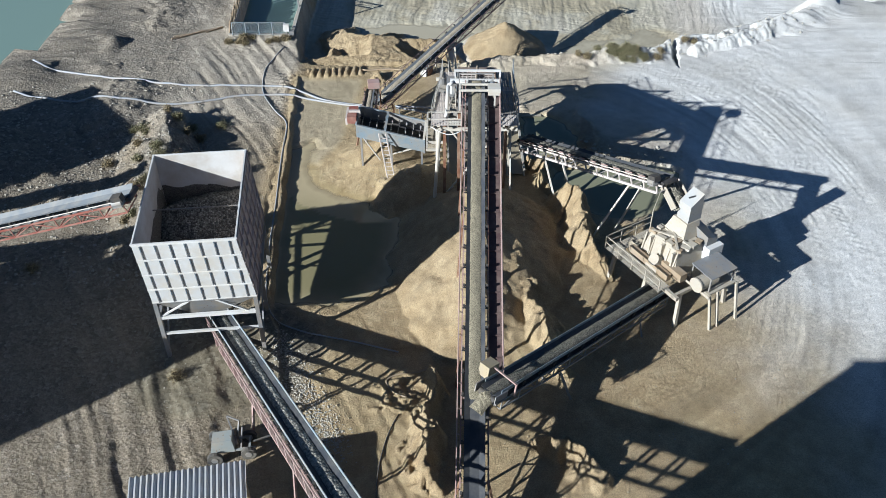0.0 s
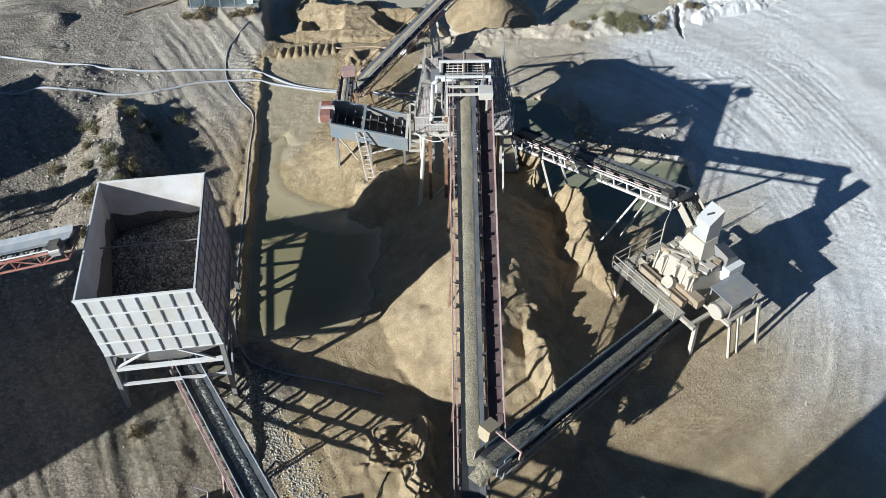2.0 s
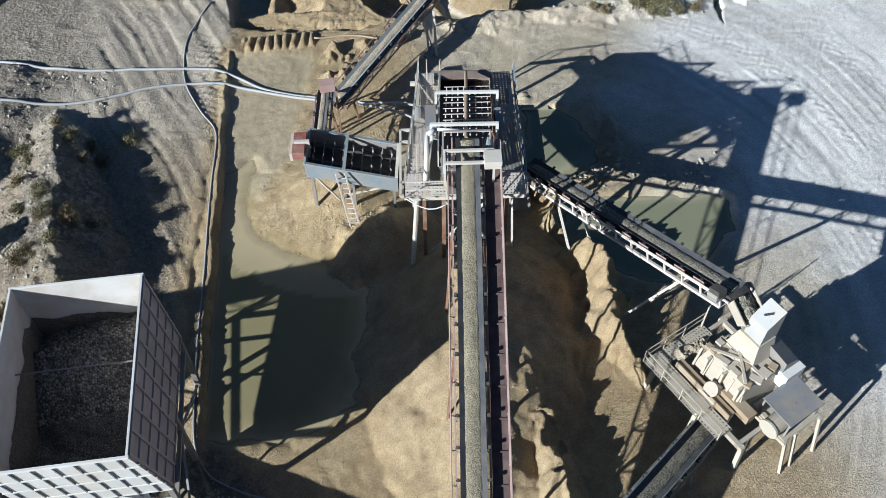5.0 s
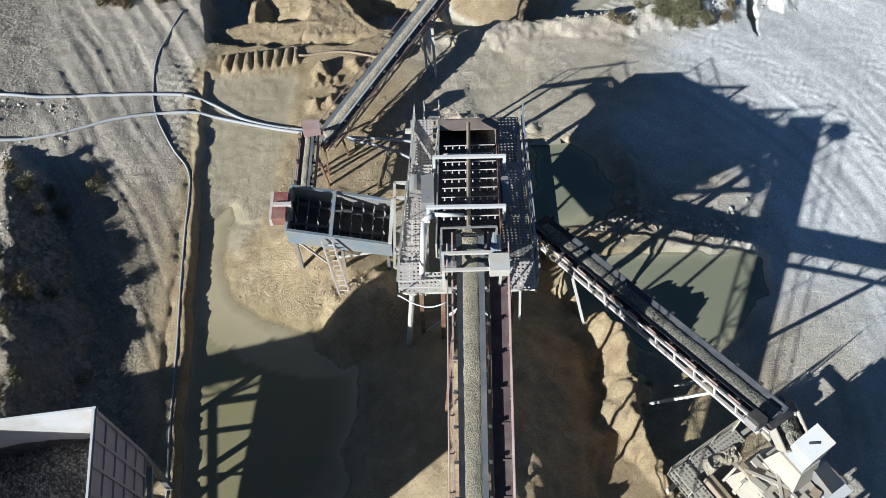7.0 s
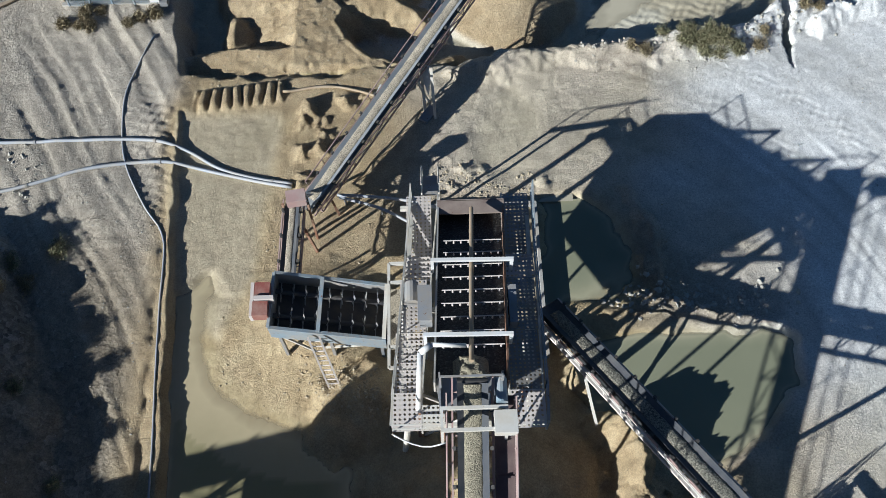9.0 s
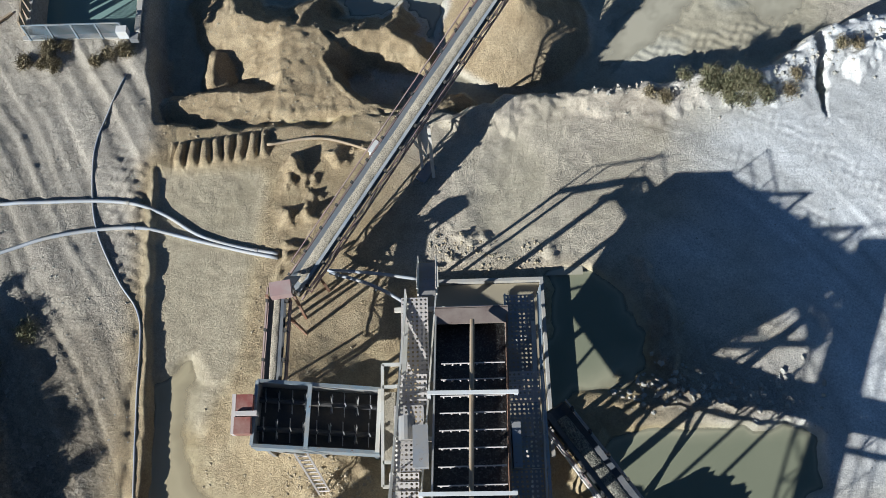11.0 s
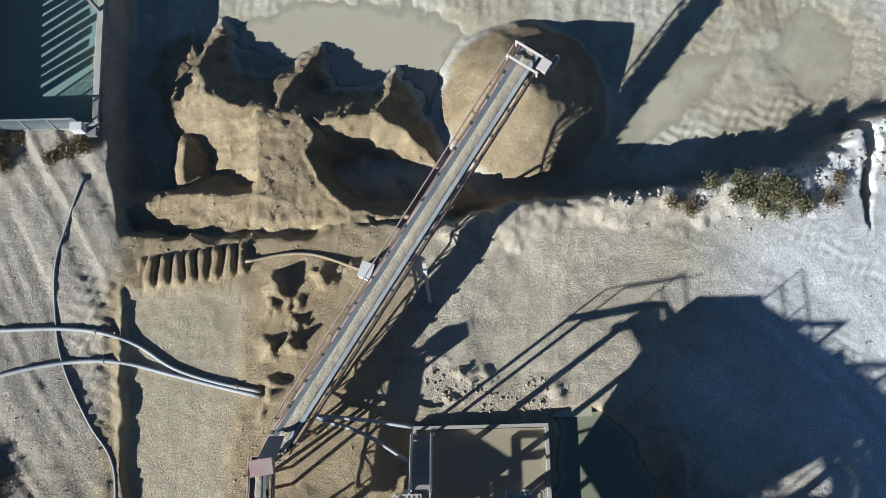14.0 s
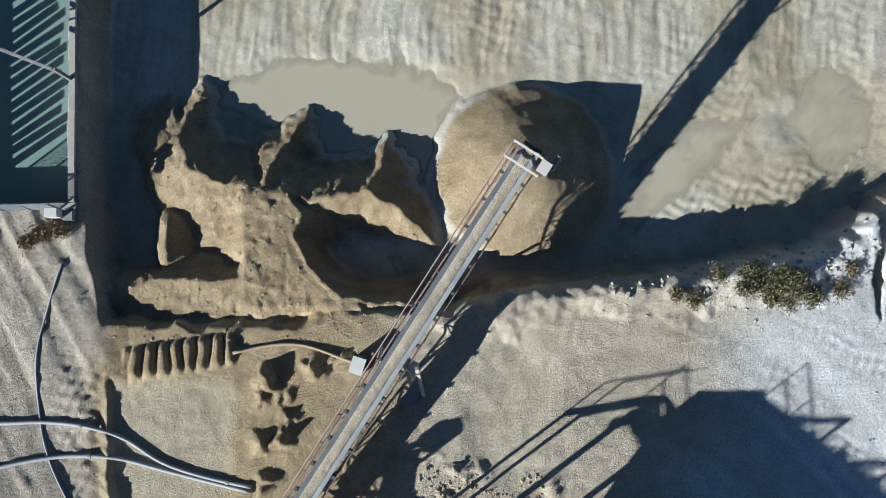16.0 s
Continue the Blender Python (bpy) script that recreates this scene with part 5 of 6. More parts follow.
# ---- crusher ----
def crusher():
    # x runs along the platform (from the far left corner to the near right), y towards the road side
    m = pose(13.2, 39.9, 0, 0, 0, -58.0)
    inv = m.inverted()
    ob = thing("stone_crusher", "dusty cream stone crusher on a legged platform with railings", "crusher", m)
    for x, y, z in ((-2.2, -1.9, 2.6), (-2.2, 1.2, 2.4), (0.4, -1.9, 2.6), (0.4, 1.9, 2.4), (2.6, -1.4, 2.5), (2.6, 2.2, 2.4)):
        p = m @ Vector((x, y, 0))
        part("leg", Mesh().beam((x, y, z), (x * 1.08, y * 1.1, height(p.x, p.y) - 0.15), 0.2, 0.2), M_DUSTY, ob)
    me = Mesh()
    for y in (-1.9, 0.0, 2.0):
        me.beam((-2.4, y, 2.5), (2.9, y, 2.5), 0.2, 0.24)
    for x in (-2.2, 0.4, 2.6):
        me.beam((x, -2.0, 2.5), (x, 2.2, 2.5), 0.18, 0.22)
    part("base_frame", me, M_DUSTY, ob)
    for a, b in ((-2.6, -1.3), (-1.25, 0.7), (0.75, 2.0)):
        part("walkway_plate", perforated(a, b, -2.55, -1.65, 2.66, 2.66), M_DUSTY, ob, "perforated dusty walkway plate")
    part("walkway_plate", perforated(-2.6, -1.9, -1.65, 1.0, 2.66, 2.66), M_DUSTY, ob)
    fence_rail(ob, [(2.0, -2.55, 2.66), (-2.6, -2.55, 2.66), (-2.6, 1.0, 2.66)], 0.9, M_DUSTY, 1.2)
    # housing
    part("housing", Mesh().hexa([(-1.3, -1.0, 2.6), (1.6, -1.0, 2.6), (1.6, 1.3, 2.6), (-1.3, 1.3, 2.6), (-0.9, -0.75, 4.3), (1.3, -0.75, 4.3), (1.3, 1.1, 4.3), (-0.9, 1.1, 4.3)]), M_DUSTY, ob, "dusty cream crusher housing")
    part("housing_rib", Mesh().box((-0.6, -0.95, 3.5), (0.12, 0.25, 1.5)).box((0.3, -0.95, 3.5), (0.12, 0.25, 1.5)).box((1.2, -0.95, 3.5), (0.12, 0.25, 1.5)).box((0.2, 0.15, 4.34), (2.5, 0.12, 0.14)), M_DUSTY, ob)
    part("hydraulic_cover", Mesh().tube((0.3, -1.0, 3.0), (0.3, -1.5, 3.4), 0.34, 14).box((0.3, -1.35, 2.8), (0.9, 0.5, 0.3)), M_DUSTY, ob)
    part("beam_box", Mesh().box((0.0, -1.42, 2.9), (3.2, 0.34, 0.4)), M_WOOD, ob, "tan dust-covered side beam")
    part("beam_box", Mesh().box((1.4, -0.9, 3.1), (1.6, 0.5, 0.5)), M_WOOD, ob)
    part("upper_housing", Mesh().hexa([(-0.8, 0.1, 4.3), (0.8, 0.1, 4.3), (0.8, 1.3, 4.3), (-0.8, 1.3, 4.3), (-0.6, 0.5, 5.2), (0.5, 0.5, 5.2), (0.5, 1.5, 5.2), (-0.6, 1.5, 5.2)]), M_DUSTY, ob)
    # flanges, lids and brackets on the housing
    frng = random.Random(8)
    for k in range(16):
        x, y = -0.85 + 2.1 * (k % 4) / 3, -0.62 + 0.5 * (k // 4)
        if y > 0.2 and abs(x) < 0.9:
            continue
        part("flange_plate", Mesh().box((x, y, 4.3 + 0.05 * frng.random()), (0.3 + 0.25 * frng.random(), 0.22 + 0.2 * frng.random(), 0.12 + 0.16 * frng.random()), 25 * frng.random()), M_DUSTY if k % 3 else M_WOOD, ob)
    for k in range(5):
        x = -1.15 + 0.62 * k
        part("bracket", Mesh().hexa([(x - 0.05, -1.15, 2.62), (x + 0.05, -1.15, 2.62), (x + 0.05, -0.85, 2.62), (x - 0.05, -0.85, 2.62), (x - 0.05, -0.82, 4.15), (x + 0.05, -0.82, 4.15), (x + 0.05, -0.72, 4.15), (x - 0.05, -0.72, 4.15)]), M_DUSTY, ob)
    part("cross_rib", Mesh().beam((-0.9, -0.7, 4.38), (0.6, 0.2, 4.4), 0.12, 0.14).beam((1.2, -0.7, 4.38), (-0.2, 0.3, 4.42), 0.12, 0.14), M_DUSTY, ob)
    part("stone_spill", strip(1.6, 0.7, 0.16, 118, 0, 0.06, 0.08), M_SANDLOAD, ob, "spilled dusty stones on the platform").matrix_local = pose(-2.0, -1.2, 2.7, 0, 0, 80)
    # feed box with sloping lid, seen under the conveyor's head
    part("feed_box", Mesh().hexa([(-0.45, 0.6, 5.2), (0.45, 0.6, 5.2), (0.45, 1.6, 5.2), (-0.45, 1.6, 5.2), (-0.45, 0.6, 6.35), (0.45, 0.6, 6.35), (0.45, 1.5, 6.95), (-0.45, 1.5, 6.95)]), M_PALEGREY, ob, "pale grey feed box with a sloping lid")
    part("lid_handle", Mesh().beam((-0.1, 0.9, 6.58), (0.12, 1.15, 6.75), 0.05, 0.1), M_DARKST, ob)
    part("feed_chute", Mesh().plate([(-1.6, 0.35, 6.5), (-0.5, 0.35, 5.6), (-0.5, 1.45, 5.6), (-1.6, 1.45, 6.5)], 0.05).beam((-1.65, 0.32, 6.65), (-0.5, 0.32, 5.75), 0.05, 0.5).beam((-1.65, 1.48, 6.65), (-0.5, 1.48, 5.75), 0.05, 0.5), M_DUSTY, ob)
    part("gravel", strip(1.9, 0.95, 0.25, 98, 0, 0.05, 0.06), M_MIDGRAV, ob, "stones pouring down the chute").matrix_local = pose(-1.95, 0.9, 6.75, 0, 34, 0)
    # side cabinets and motor
    part("side_cover", Mesh().hexa([(0.1, 1.2, 3.9), (1.6, 1.2, 3.9), (1.6, 2.1, 3.9), (0.1, 2.1, 3.9), (0.1, 1.2, 5.0), (1.6, 1.2, 4.7), (1.6, 2.0, 4.4), (0.1, 2.0, 4.7)]), M_GREYST, ob, "grey sheet-metal side cover")
    part("side_cover", Mesh().box((1.3, 1.7, 3.6), (1.3, 1.1, 0.9)), M_WHITE, ob)
    part("motor_platform", Mesh().box((2.6, 0.9, 2.5), (2.0, 2.2, 0.1)).beam((1.7, -0.2, 2.4), (3.7, -0.2, 2.4), 0.14, 0.2).beam((1.7, 2.0, 2.4), (3.7, 2.0, 2.4), 0.14, 0.2), M_DUSTY, ob)
    part("motor_roof", Mesh().plate([(1.9, -0.1, 3.6), (3.5, -0.1, 3.5), (3.5, 1.9, 3.5), (1.9, 1.9, 3.6)], 0.05).beam((2.0, 0, 3.6), (2.0, 0, 2.5), 0.08, 0.08).beam((3.4, 1.8, 3.5), (3.4, 1.8, 2.5), 0.08, 0.08).beam((3.4, 0, 3.5), (3.4, 0, 2.5), 0.08, 0.08), M_GREYST, ob, "grey sheet roof above the motor")
    part("motor", Mesh().tube((2.9, -0.5, 2.95), (2.9, 0.8, 2.95), 0.42, 18).tube((2.9, -0.6, 2.95), (2.9, -0.5, 2.95), 0.46, 18), M_DUSTY, ob, "dusty white electric motor")
    me = Mesh()
    for x, y in ((3.6, -0.1), (3.6, 0.5), (3.7, 1.9)):
        p = m @ Vector((x + 0.5, y + 0.1, 0))
        me.beam((x, y, 2.5), (x + 0.5, y + 0.1, height(p.x, p.y) - 0.1), 0.13, 0.13)
    part("strut", me, M_DUSTY, ob)
    part("cable_post", Mesh().beam((-2.5, 0.9, 2.66), (-2.5, 0.9, 4.2), 0.06, 0.06).tube((-2.5, 0.9, 4.2), (-2.3, 1.2, 6.6), 0.015, 5), M_DUSTY, ob)
    return ob


crusher()


# ---- conveyor fittings ----
def head_fittings():
    m, length = axes((-4.95, 58.9, 1.9), (5.45, 74.0, 4.35))
    ob = thing("conveyor_head_frame", "light steel frame with motor cover on the stacking conveyor", "frame", m)
    part("frame", Mesh().beam((length - 0.1, -0.75, 0.35), (length - 0.1, 0.7, 0.35), 0.08, 0.08).beam((length - 0.75, -0.75, 0.35), (length - 0.75, 0.7, 0.35), 0.08, 0.08)
         .beam((length - 0.1, -0.7, 0.35), (length - 0.1, -0.7, -0.2), 0.07, 0.07).beam((length - 0.1, 0.66, 0.35), (length - 0.1, 0.66, -0.2), 0.07, 0.07)
         .beam((length - 0.75, -0.7, 0.35), (length - 0.75, -0.7, -0.2), 0.07, 0.07).beam((length - 0.75, 0.66, 0.35), (length - 0.75, 0.66, -0.2), 0.07, 0.07), M_PLATE, ob)
    part("motor_cover", Mesh().box((length - 0.35, -0.78, 0.32), (0.5, 0.42, 0.26)), M_PLATE, ob, "pale sheet-metal motor cover")
    part("motor", Mesh().tube((length - 0.3, -1.0, 0.1), (length + 0.3, -1.0, 0.1), 0.13, 12), M_GREYST, ob)
    m, length = axes((12.9, 38.7, 1.35), (2.15, 27.9, 4.55))
    ob = thing("conveyor_drive", "yellow drive box with red bars over the conveyor head", "drive unit", m)
    part("drive_box", Mesh().box((length - 1.0, -0.95, 0.45), (0.75, 0.6, 0.5)).box((length - 1.0, -0.95, 0.08), (0.6, 0.5, 0.3)), M_YELLOW, ob, "faded yellow drive box")
    part("cross_bar", Mesh().beam((length - 1.0, -0.8, 0.62), (length - 1.0, 0.85, 0.5), 0.08, 0.08).beam((length - 1.0, 0.8, 0.5), (length - 1.0, 0.8, -0.2), 0.08, 0.08), M_PINK, ob)
    part("side_plate", Mesh().box((length - 0.2, -0.62, 0.0), (0.9, 0.05, 0.5)).box((length - 0.2, 0.62, 0.0), (0.9, 0.05, 0.5)), M_GREYST, ob)
    part("gravel", strip(1.3, 0.8, 0.2, 108, 0, 0.05, 0.05), M_GRAVEL, ob, "gravel dropping from the belt").matrix_local = pose(length - 0.25, 0, 0.05, 0, 38, 0)
    # transfer box at the tail of the stacking conveyor
    ob = thing("transfer_box", "faded pink box where sand drops between two conveyors", "chute")
    part("box", Mesh().box((-5.12, 58.25, 3.72), (0.85, 0.6, 0.5), 8), M_PINK, ob, "faded pink sheet-metal cover")
    part("chute", Mesh().plate([(-5.4, 58.5, 3.3), (-4.7, 58.5, 3.3), (-4.6, 59.3, 2.2), (-5.2, 59.3, 2.2)], 0.05).beam((-5.4, 58.45, 3.4), (-5.4, 58.45, 2.5), 0.06, 0.06).beam((-4.7, 58.45, 3.4), (-4.7, 58.45, 2.5), 0.06, 0.06), M_GREYST, ob)
    for x in (-5.75, -4.65):
        part("post", Mesh().beam((x, 58.1, 3.5), (x, 58.1, height(x, 58.1) - 0.15), 0.1, 0.1), M_RUSTY, ob)


head_fittings()


def trestle():
    """The portal that carries the stacking conveyor half way."""
    ob = thing("conveyor_trestle", "white plate and steel portal under the stacking conveyor", "trestle")
    g = height(0.9, 65.2)
    part("foot_plate", Mesh().box((0.75, 64.9, g + 0.1), (1.0, 0.5, 0.2), 55), M_GREYST, ob)
    part("post", Mesh().beam((0.6, 65.1, g), (0.45, 66.3, 2.75), 0.14, 0.14), M_CREAM, ob)
    part("post", Mesh().beam((1.1, 64.7, g), (0.95, 65.95, 2.7), 0.14, 0.14), M_CREAM, ob)
    part("gusset", Mesh().plate([(0.2, 66.6, 2.5), (1.0, 66.1, 2.5), (0.8, 65.4, 1.2)], 0.05), M_WHITE, ob, "white triangular gusset plate")


trestle()


# ---- pipes and hoses ----
def hose(name, label, pts, r, material, n=7, lift=0.0, category="pipe"):
    """A bent pipe that lies on the ground along its points."""
    cu = []
    P = [Vector(p) for p in pts]
    for i in range(len(P) - 1):
        a, b, c, d = P[max(0, i - 1)], P[i], P[i + 1], P[min(len(P) - 1, i + 2)]
        k = max(3, int((c - b).length / 0.35))
        for q in range(k):
            t = q / k
            cu.append(0.5 * ((2 * b) + (c - a) * t + (2 * a - 5 * b + 4 * c - d) * t * t + (3 * b - a - 3 * c + d) * t ** 3))
    cu.append(P[-1])
    line = []
    for p in cu:
        z = p.z if p.z > 0.5 else max(height(p.x, p.y), -0.14) + r * 0.8 + lift
        line.append(Vector((p.x, p.y, z)))
    for _ in range(2):
        line = [line[0]] + [(line[i - 1] + 2 * line[i] + line[i + 1]) / 4 for i in range(1, len(line) - 1)] + [line[-1]]
    me = Mesh()
    rings = []
    for i, p in enumerate(line):
        d = (line[min(i + 1, len(line) - 1)] - line[max(i - 1, 0)]).normalized()
        s = d.cross(Vector((0, 0, 1))).normalized()
        u = s.cross(d)
        rings.append([p + s * r * math.cos(2 * math.pi * j / n) + u * r * math.sin(2 * math.pi * j / n) for j in range(n)])
    vs = [v for ring in rings for v in ring]
    fs = [(i * n + j, i * n + (j + 1) % n, (i + 1) * n + (j + 1) % n, (i + 1) * n + j) for i in range(len(rings) - 1) for j in range(n)]
    fs += [tuple(range(n - 1, -1, -1)), tuple(range(len(vs) - n, len(vs)))]
    ob = thing(name, label, category)
    part("tube", me.add(vs, fs), material, ob, smooth=True)
    return ob, line


def collars(ob, line, r, every):
    for i in range(every // 2, len(line) - 1, every):
        d = (line[i + 1] - line[i]).normalized()
        part("collar", Mesh().tube(line[i] - d * 0.06, line[i] + d * 0.06, r * 1.35, 9), M_GREYST, ob)


P1 = [(-34, 66.8, 0), (-27, 65.0, 0), (-22, 64.0, 0), (-17, 63.95, 0), (-14.5, 63.97, 0), (-12.6, 63.73, 0), (-11.15, 63.18, 0), (-9.7, 62.2, 0), (-7.8, 61.55, 0), (-6.0, 61.15, 0)]
P2 = [(-34, 62.2, 0), (-27, 60.9, 0), (-21, 60.9, 0), (-17, 62.0, 0), (-15.4, 62.36, 0), (-13.7, 62.57, 0), (-11.8, 62.5, 0), (-9.7, 61.92, 0), (-7.35, 61.28, 0), (-6.0, 60.95, 0)]
for pts in (P1, P2):
    ob, line = hose("water_pipe", "long grey plastic water pipe lying on the sand", pts, 0.09, M_PIPE, 9)
    tagged(ob, group="pipes across the yard")
    collars(ob, line, 0.09, 17)
hose("hose", "thin grey hose lying along the pond's bank", [(-13.7, 70.6, 0), (-14.4, 68.5, 0), (-14.8, 66.8, 0), (-14.7, 64.4, 0), (-14.2, 62.3, 0), (-12.9, 59.8, 0), (-11.9, 58.2, 0), (-11.7, 54, 0), (-11.3, 48, 0), (-11.0, 43, 0), (-10.3, 38, 0), (-8.4, 36.4, 0), (-5.5, 35.6, 0), (-2.5, 34.6, 0)], 0.05, M_PIPE, 6, category="hose")
hose("hose", "curled brown hose on damp sand", [(-0.9, 33.0, 0), (-2.0, 33.1, 0), (-2.9, 32.8, 0), (-3.1, 32.2, 0), (-2.5, 31.5, 0), (-1.9, 31.4, 0)], 0.05, M_WOOD, 6, category="hose")
hose("hose", "dark hose trailing over shaded sand", [(-2.3, 30.2, 0), (-2.8, 29.0, 0), (-3.2, 26.8, 0), (-3.2, 24.6, 0)], 0.04, M_DARKST, 6, category="hose")
hose("hose", "white hose hanging from the walkway", [(-0.7, 46.6, 7.4), (0.3, 46.2, 7.0), (1.1, 46.3, 7.3)], 0.03, M_WHITE, 6, category="hose")
for pts in ([(-3.7, 60.1, 0.7), (-1.8, 59.9, 0.75), (0.3, 59.55, 0.75)], [(-3.6, 60.0, 0.65), (-1.6, 59.3, 0.7), (0.1, 58.2, 0.8)]):
    ob, line = hose("water_pipe", "grey pipe leading to the concrete basin", pts, 0.08, M_PIPE, 8)
    for q in (1, len(line) // 2):
        part("prop", Mesh().beam(line[q], (line[q].x, line[q].y, height(line[q].x, line[q].y) - 0.1), 0.08, 0.08), M_GREYST, ob)


def drain_line():
    ob, line = hose("drain_pipe", "thin sandy pipe on the spoil bank by the pump box", [(-6.7, 66.6, 0), (-5.2, 66.9, 0), (-3.8, 66.9, 0), (-2.5, 66.4, 0), (-1.7, 66.1, 0)], 0.07, M_WOOD, 7)
    g = height(-1.5, 66.0)
    ob = thing("pump_box", "pale weathered box beside the stacking conveyor", "box")
    part("box", Mesh().box((-1.52, 66.0, g + 0.35), (0.5, 0.62, 0.75), -20), M_WHITE, ob)
    part("lid", Mesh().box((-1.52, 66.0, g + 0.75), (0.56, 0.68, 0.05), -20), M_WHITE, ob)
    part("rusty_plate", Mesh().box((-1.05, 66.15, g + 0.3), (0.1, 0.8, 0.7), -25), M_RUSTY, ob)


drain_line()


# ---- concrete basin below the tower ----
def basin():
    ob = thing("concrete_basin", "low concrete settling basin with muddy water under the tower", "basin")
    for c, s in (((3.05, 59.5, -0.1), (5.5, 0.14, 1.2)), ((5.73, 55.6, -0.1), (0.14, 7.64, 1.2)), ((0.37, 55.6, -0.1), (0.14, 7.64, 1.2))):
        part("wall", Mesh().box(c, s), M_CONC, ob)
    part("water_surface", Mesh().box((3.05, 55.6, 0.18), (5.2, 7.6, 0.04)), M_BASIN, ob, "still muddy brown water")


basin()


# ---- reservoir with its fence ----
def reservoir():
    ob = thing("reservoir_wall", "concrete reservoir wall with plank screens along its edge", "wall", kind="structure")
    part("wall_south", Mesh().box((-16.1, 72.85, -0.7), (5.8, 0.25, 2.2)), M_CONC, ob)
    part("wall_east", Mesh().box((-13.35, 84.0, -0.75), (0.25, 22.0, 2.5)), M_CONC, ob)
    part("wall_west", Mesh().box((-19.3, 84.0, -0.8), (0.25, 22.0, 2.2), 2), M_CONC, ob)
    pl = Mesh().box((0, 0, 0), (0.08, 0.34, 1.5)).data("plank")
    for k in range(14):
        o = part("plank", pl, M_WOOD, ob)
        o.matrix_local = pose(-18.9 - 0.02 * k, 73.2 + 0.5 * k, 0.75 + 0.1 * math.sin(k * 2.1), 3 * math.sin(k), 8 + 6 * math.sin(k * 1.7), 4 * math.sin(k * 3.0))
    fe = thing("wire_fence", "grey mesh fence panels with pale posts by the reservoir", "fence")
    for k in range(5):
        x = -18.6 + 1.18 * k
        part("post", Mesh().beam((x, 72.7, -0.1), (x, 72.78, 1.5), 0.07, 0.07), M_BLUEST, fe)
        if k < 4:
            me = Mesh()
            for q in range(16):
                xx = x + 0.06 + 1.06 * q / 15
                me.beam((xx, 72.72, 0.35), (xx, 72.78, 1.45), 0.010, 0.010)
            for q in range(14):
                zz = 0.35 + 1.1 * q / 13
                me.beam((x, 72.72 + 0.003 * q, zz), (x + 1.18, 72.72 + 0.003 * q, zz), 0.010, 0.010)
            part("mesh_panel", me, M_BLUEST, fe, "fine grey wire mesh")
    part("top_rail", Mesh().beam((-18.6, 72.78, 1.5), (-13.9, 72.78, 1.5), 0.05, 0.05), M_BLUEST, fe)
    sw = thing("switch_box", "small white switch box on a post by the reservoir", "box")
    part("post", Mesh().beam((-13.75, 72.5, -0.1), (-13.75, 72.5, 1.0), 0.08, 0.08), M_GREYST, sw)
    part("box", Mesh().box((-13.75, 72.45, 1.2), (0.5, 0.35, 0.6)), M_WHITE, sw)
    part("cover", Mesh().box((-13.3, 72.4, 0.8), (0.4, 0.4, 0.3)), M_GREYST, sw)
    gt = thing("sluice_gantry", "rusty lattice gantry over the reservoir", "gantry")
    me = Mesh()
    for a, b in (((-19.0, 80.5, 2.0), (-13.5, 78.2, 2.0)), ((-19.0, 80.5, 1.5), (-13.5, 78.2, 1.5))):
        me.beam(a, b, 0.08, 0.08)
    for k in range(9):
        a = Vector((-19.0, 80.5, 1.5)).lerp(Vector((-13.5, 78.2, 1.5)), k / 9)
        b = Vector((-19.0, 80.5, 2.0)).lerp(Vector((-13.5, 78.2, 2.0)), (k + 1) / 9)
        me.beam(a, b, 0.05, 0.05)
    part("truss", me, M_GREYST, gt)
    part("post", Mesh().beam((-18.95, 80.5, -1.2), (-18.95, 80.5, 2.0), 0.14, 0.14), M_GREYST, gt)
    part("post", Mesh().beam((-13.45, 78.2, -1.2), (-13.45, 78.2, 2.0), 0.14, 0.14), M_GREYST, gt)
    # broken timber beside it
    for k in range(7):
        x, y = -19.8 - 0.45 * k, 74.4 - 0.25 * k
        g = height(x, y)
        tagged(solid("timber", Mesh().beam((x, y, g + 0.06), (x - 1.3 - 0.2 * (k % 3), y - 1.2 + 0.3 * (k % 2), height(x - 1.5, y - 1.2) + 0.12), 0.12, 0.1), M_WOOD, "grey weathered timber lying on dusty ground", "timber"), group="timbers by the reservoir")


reservoir()


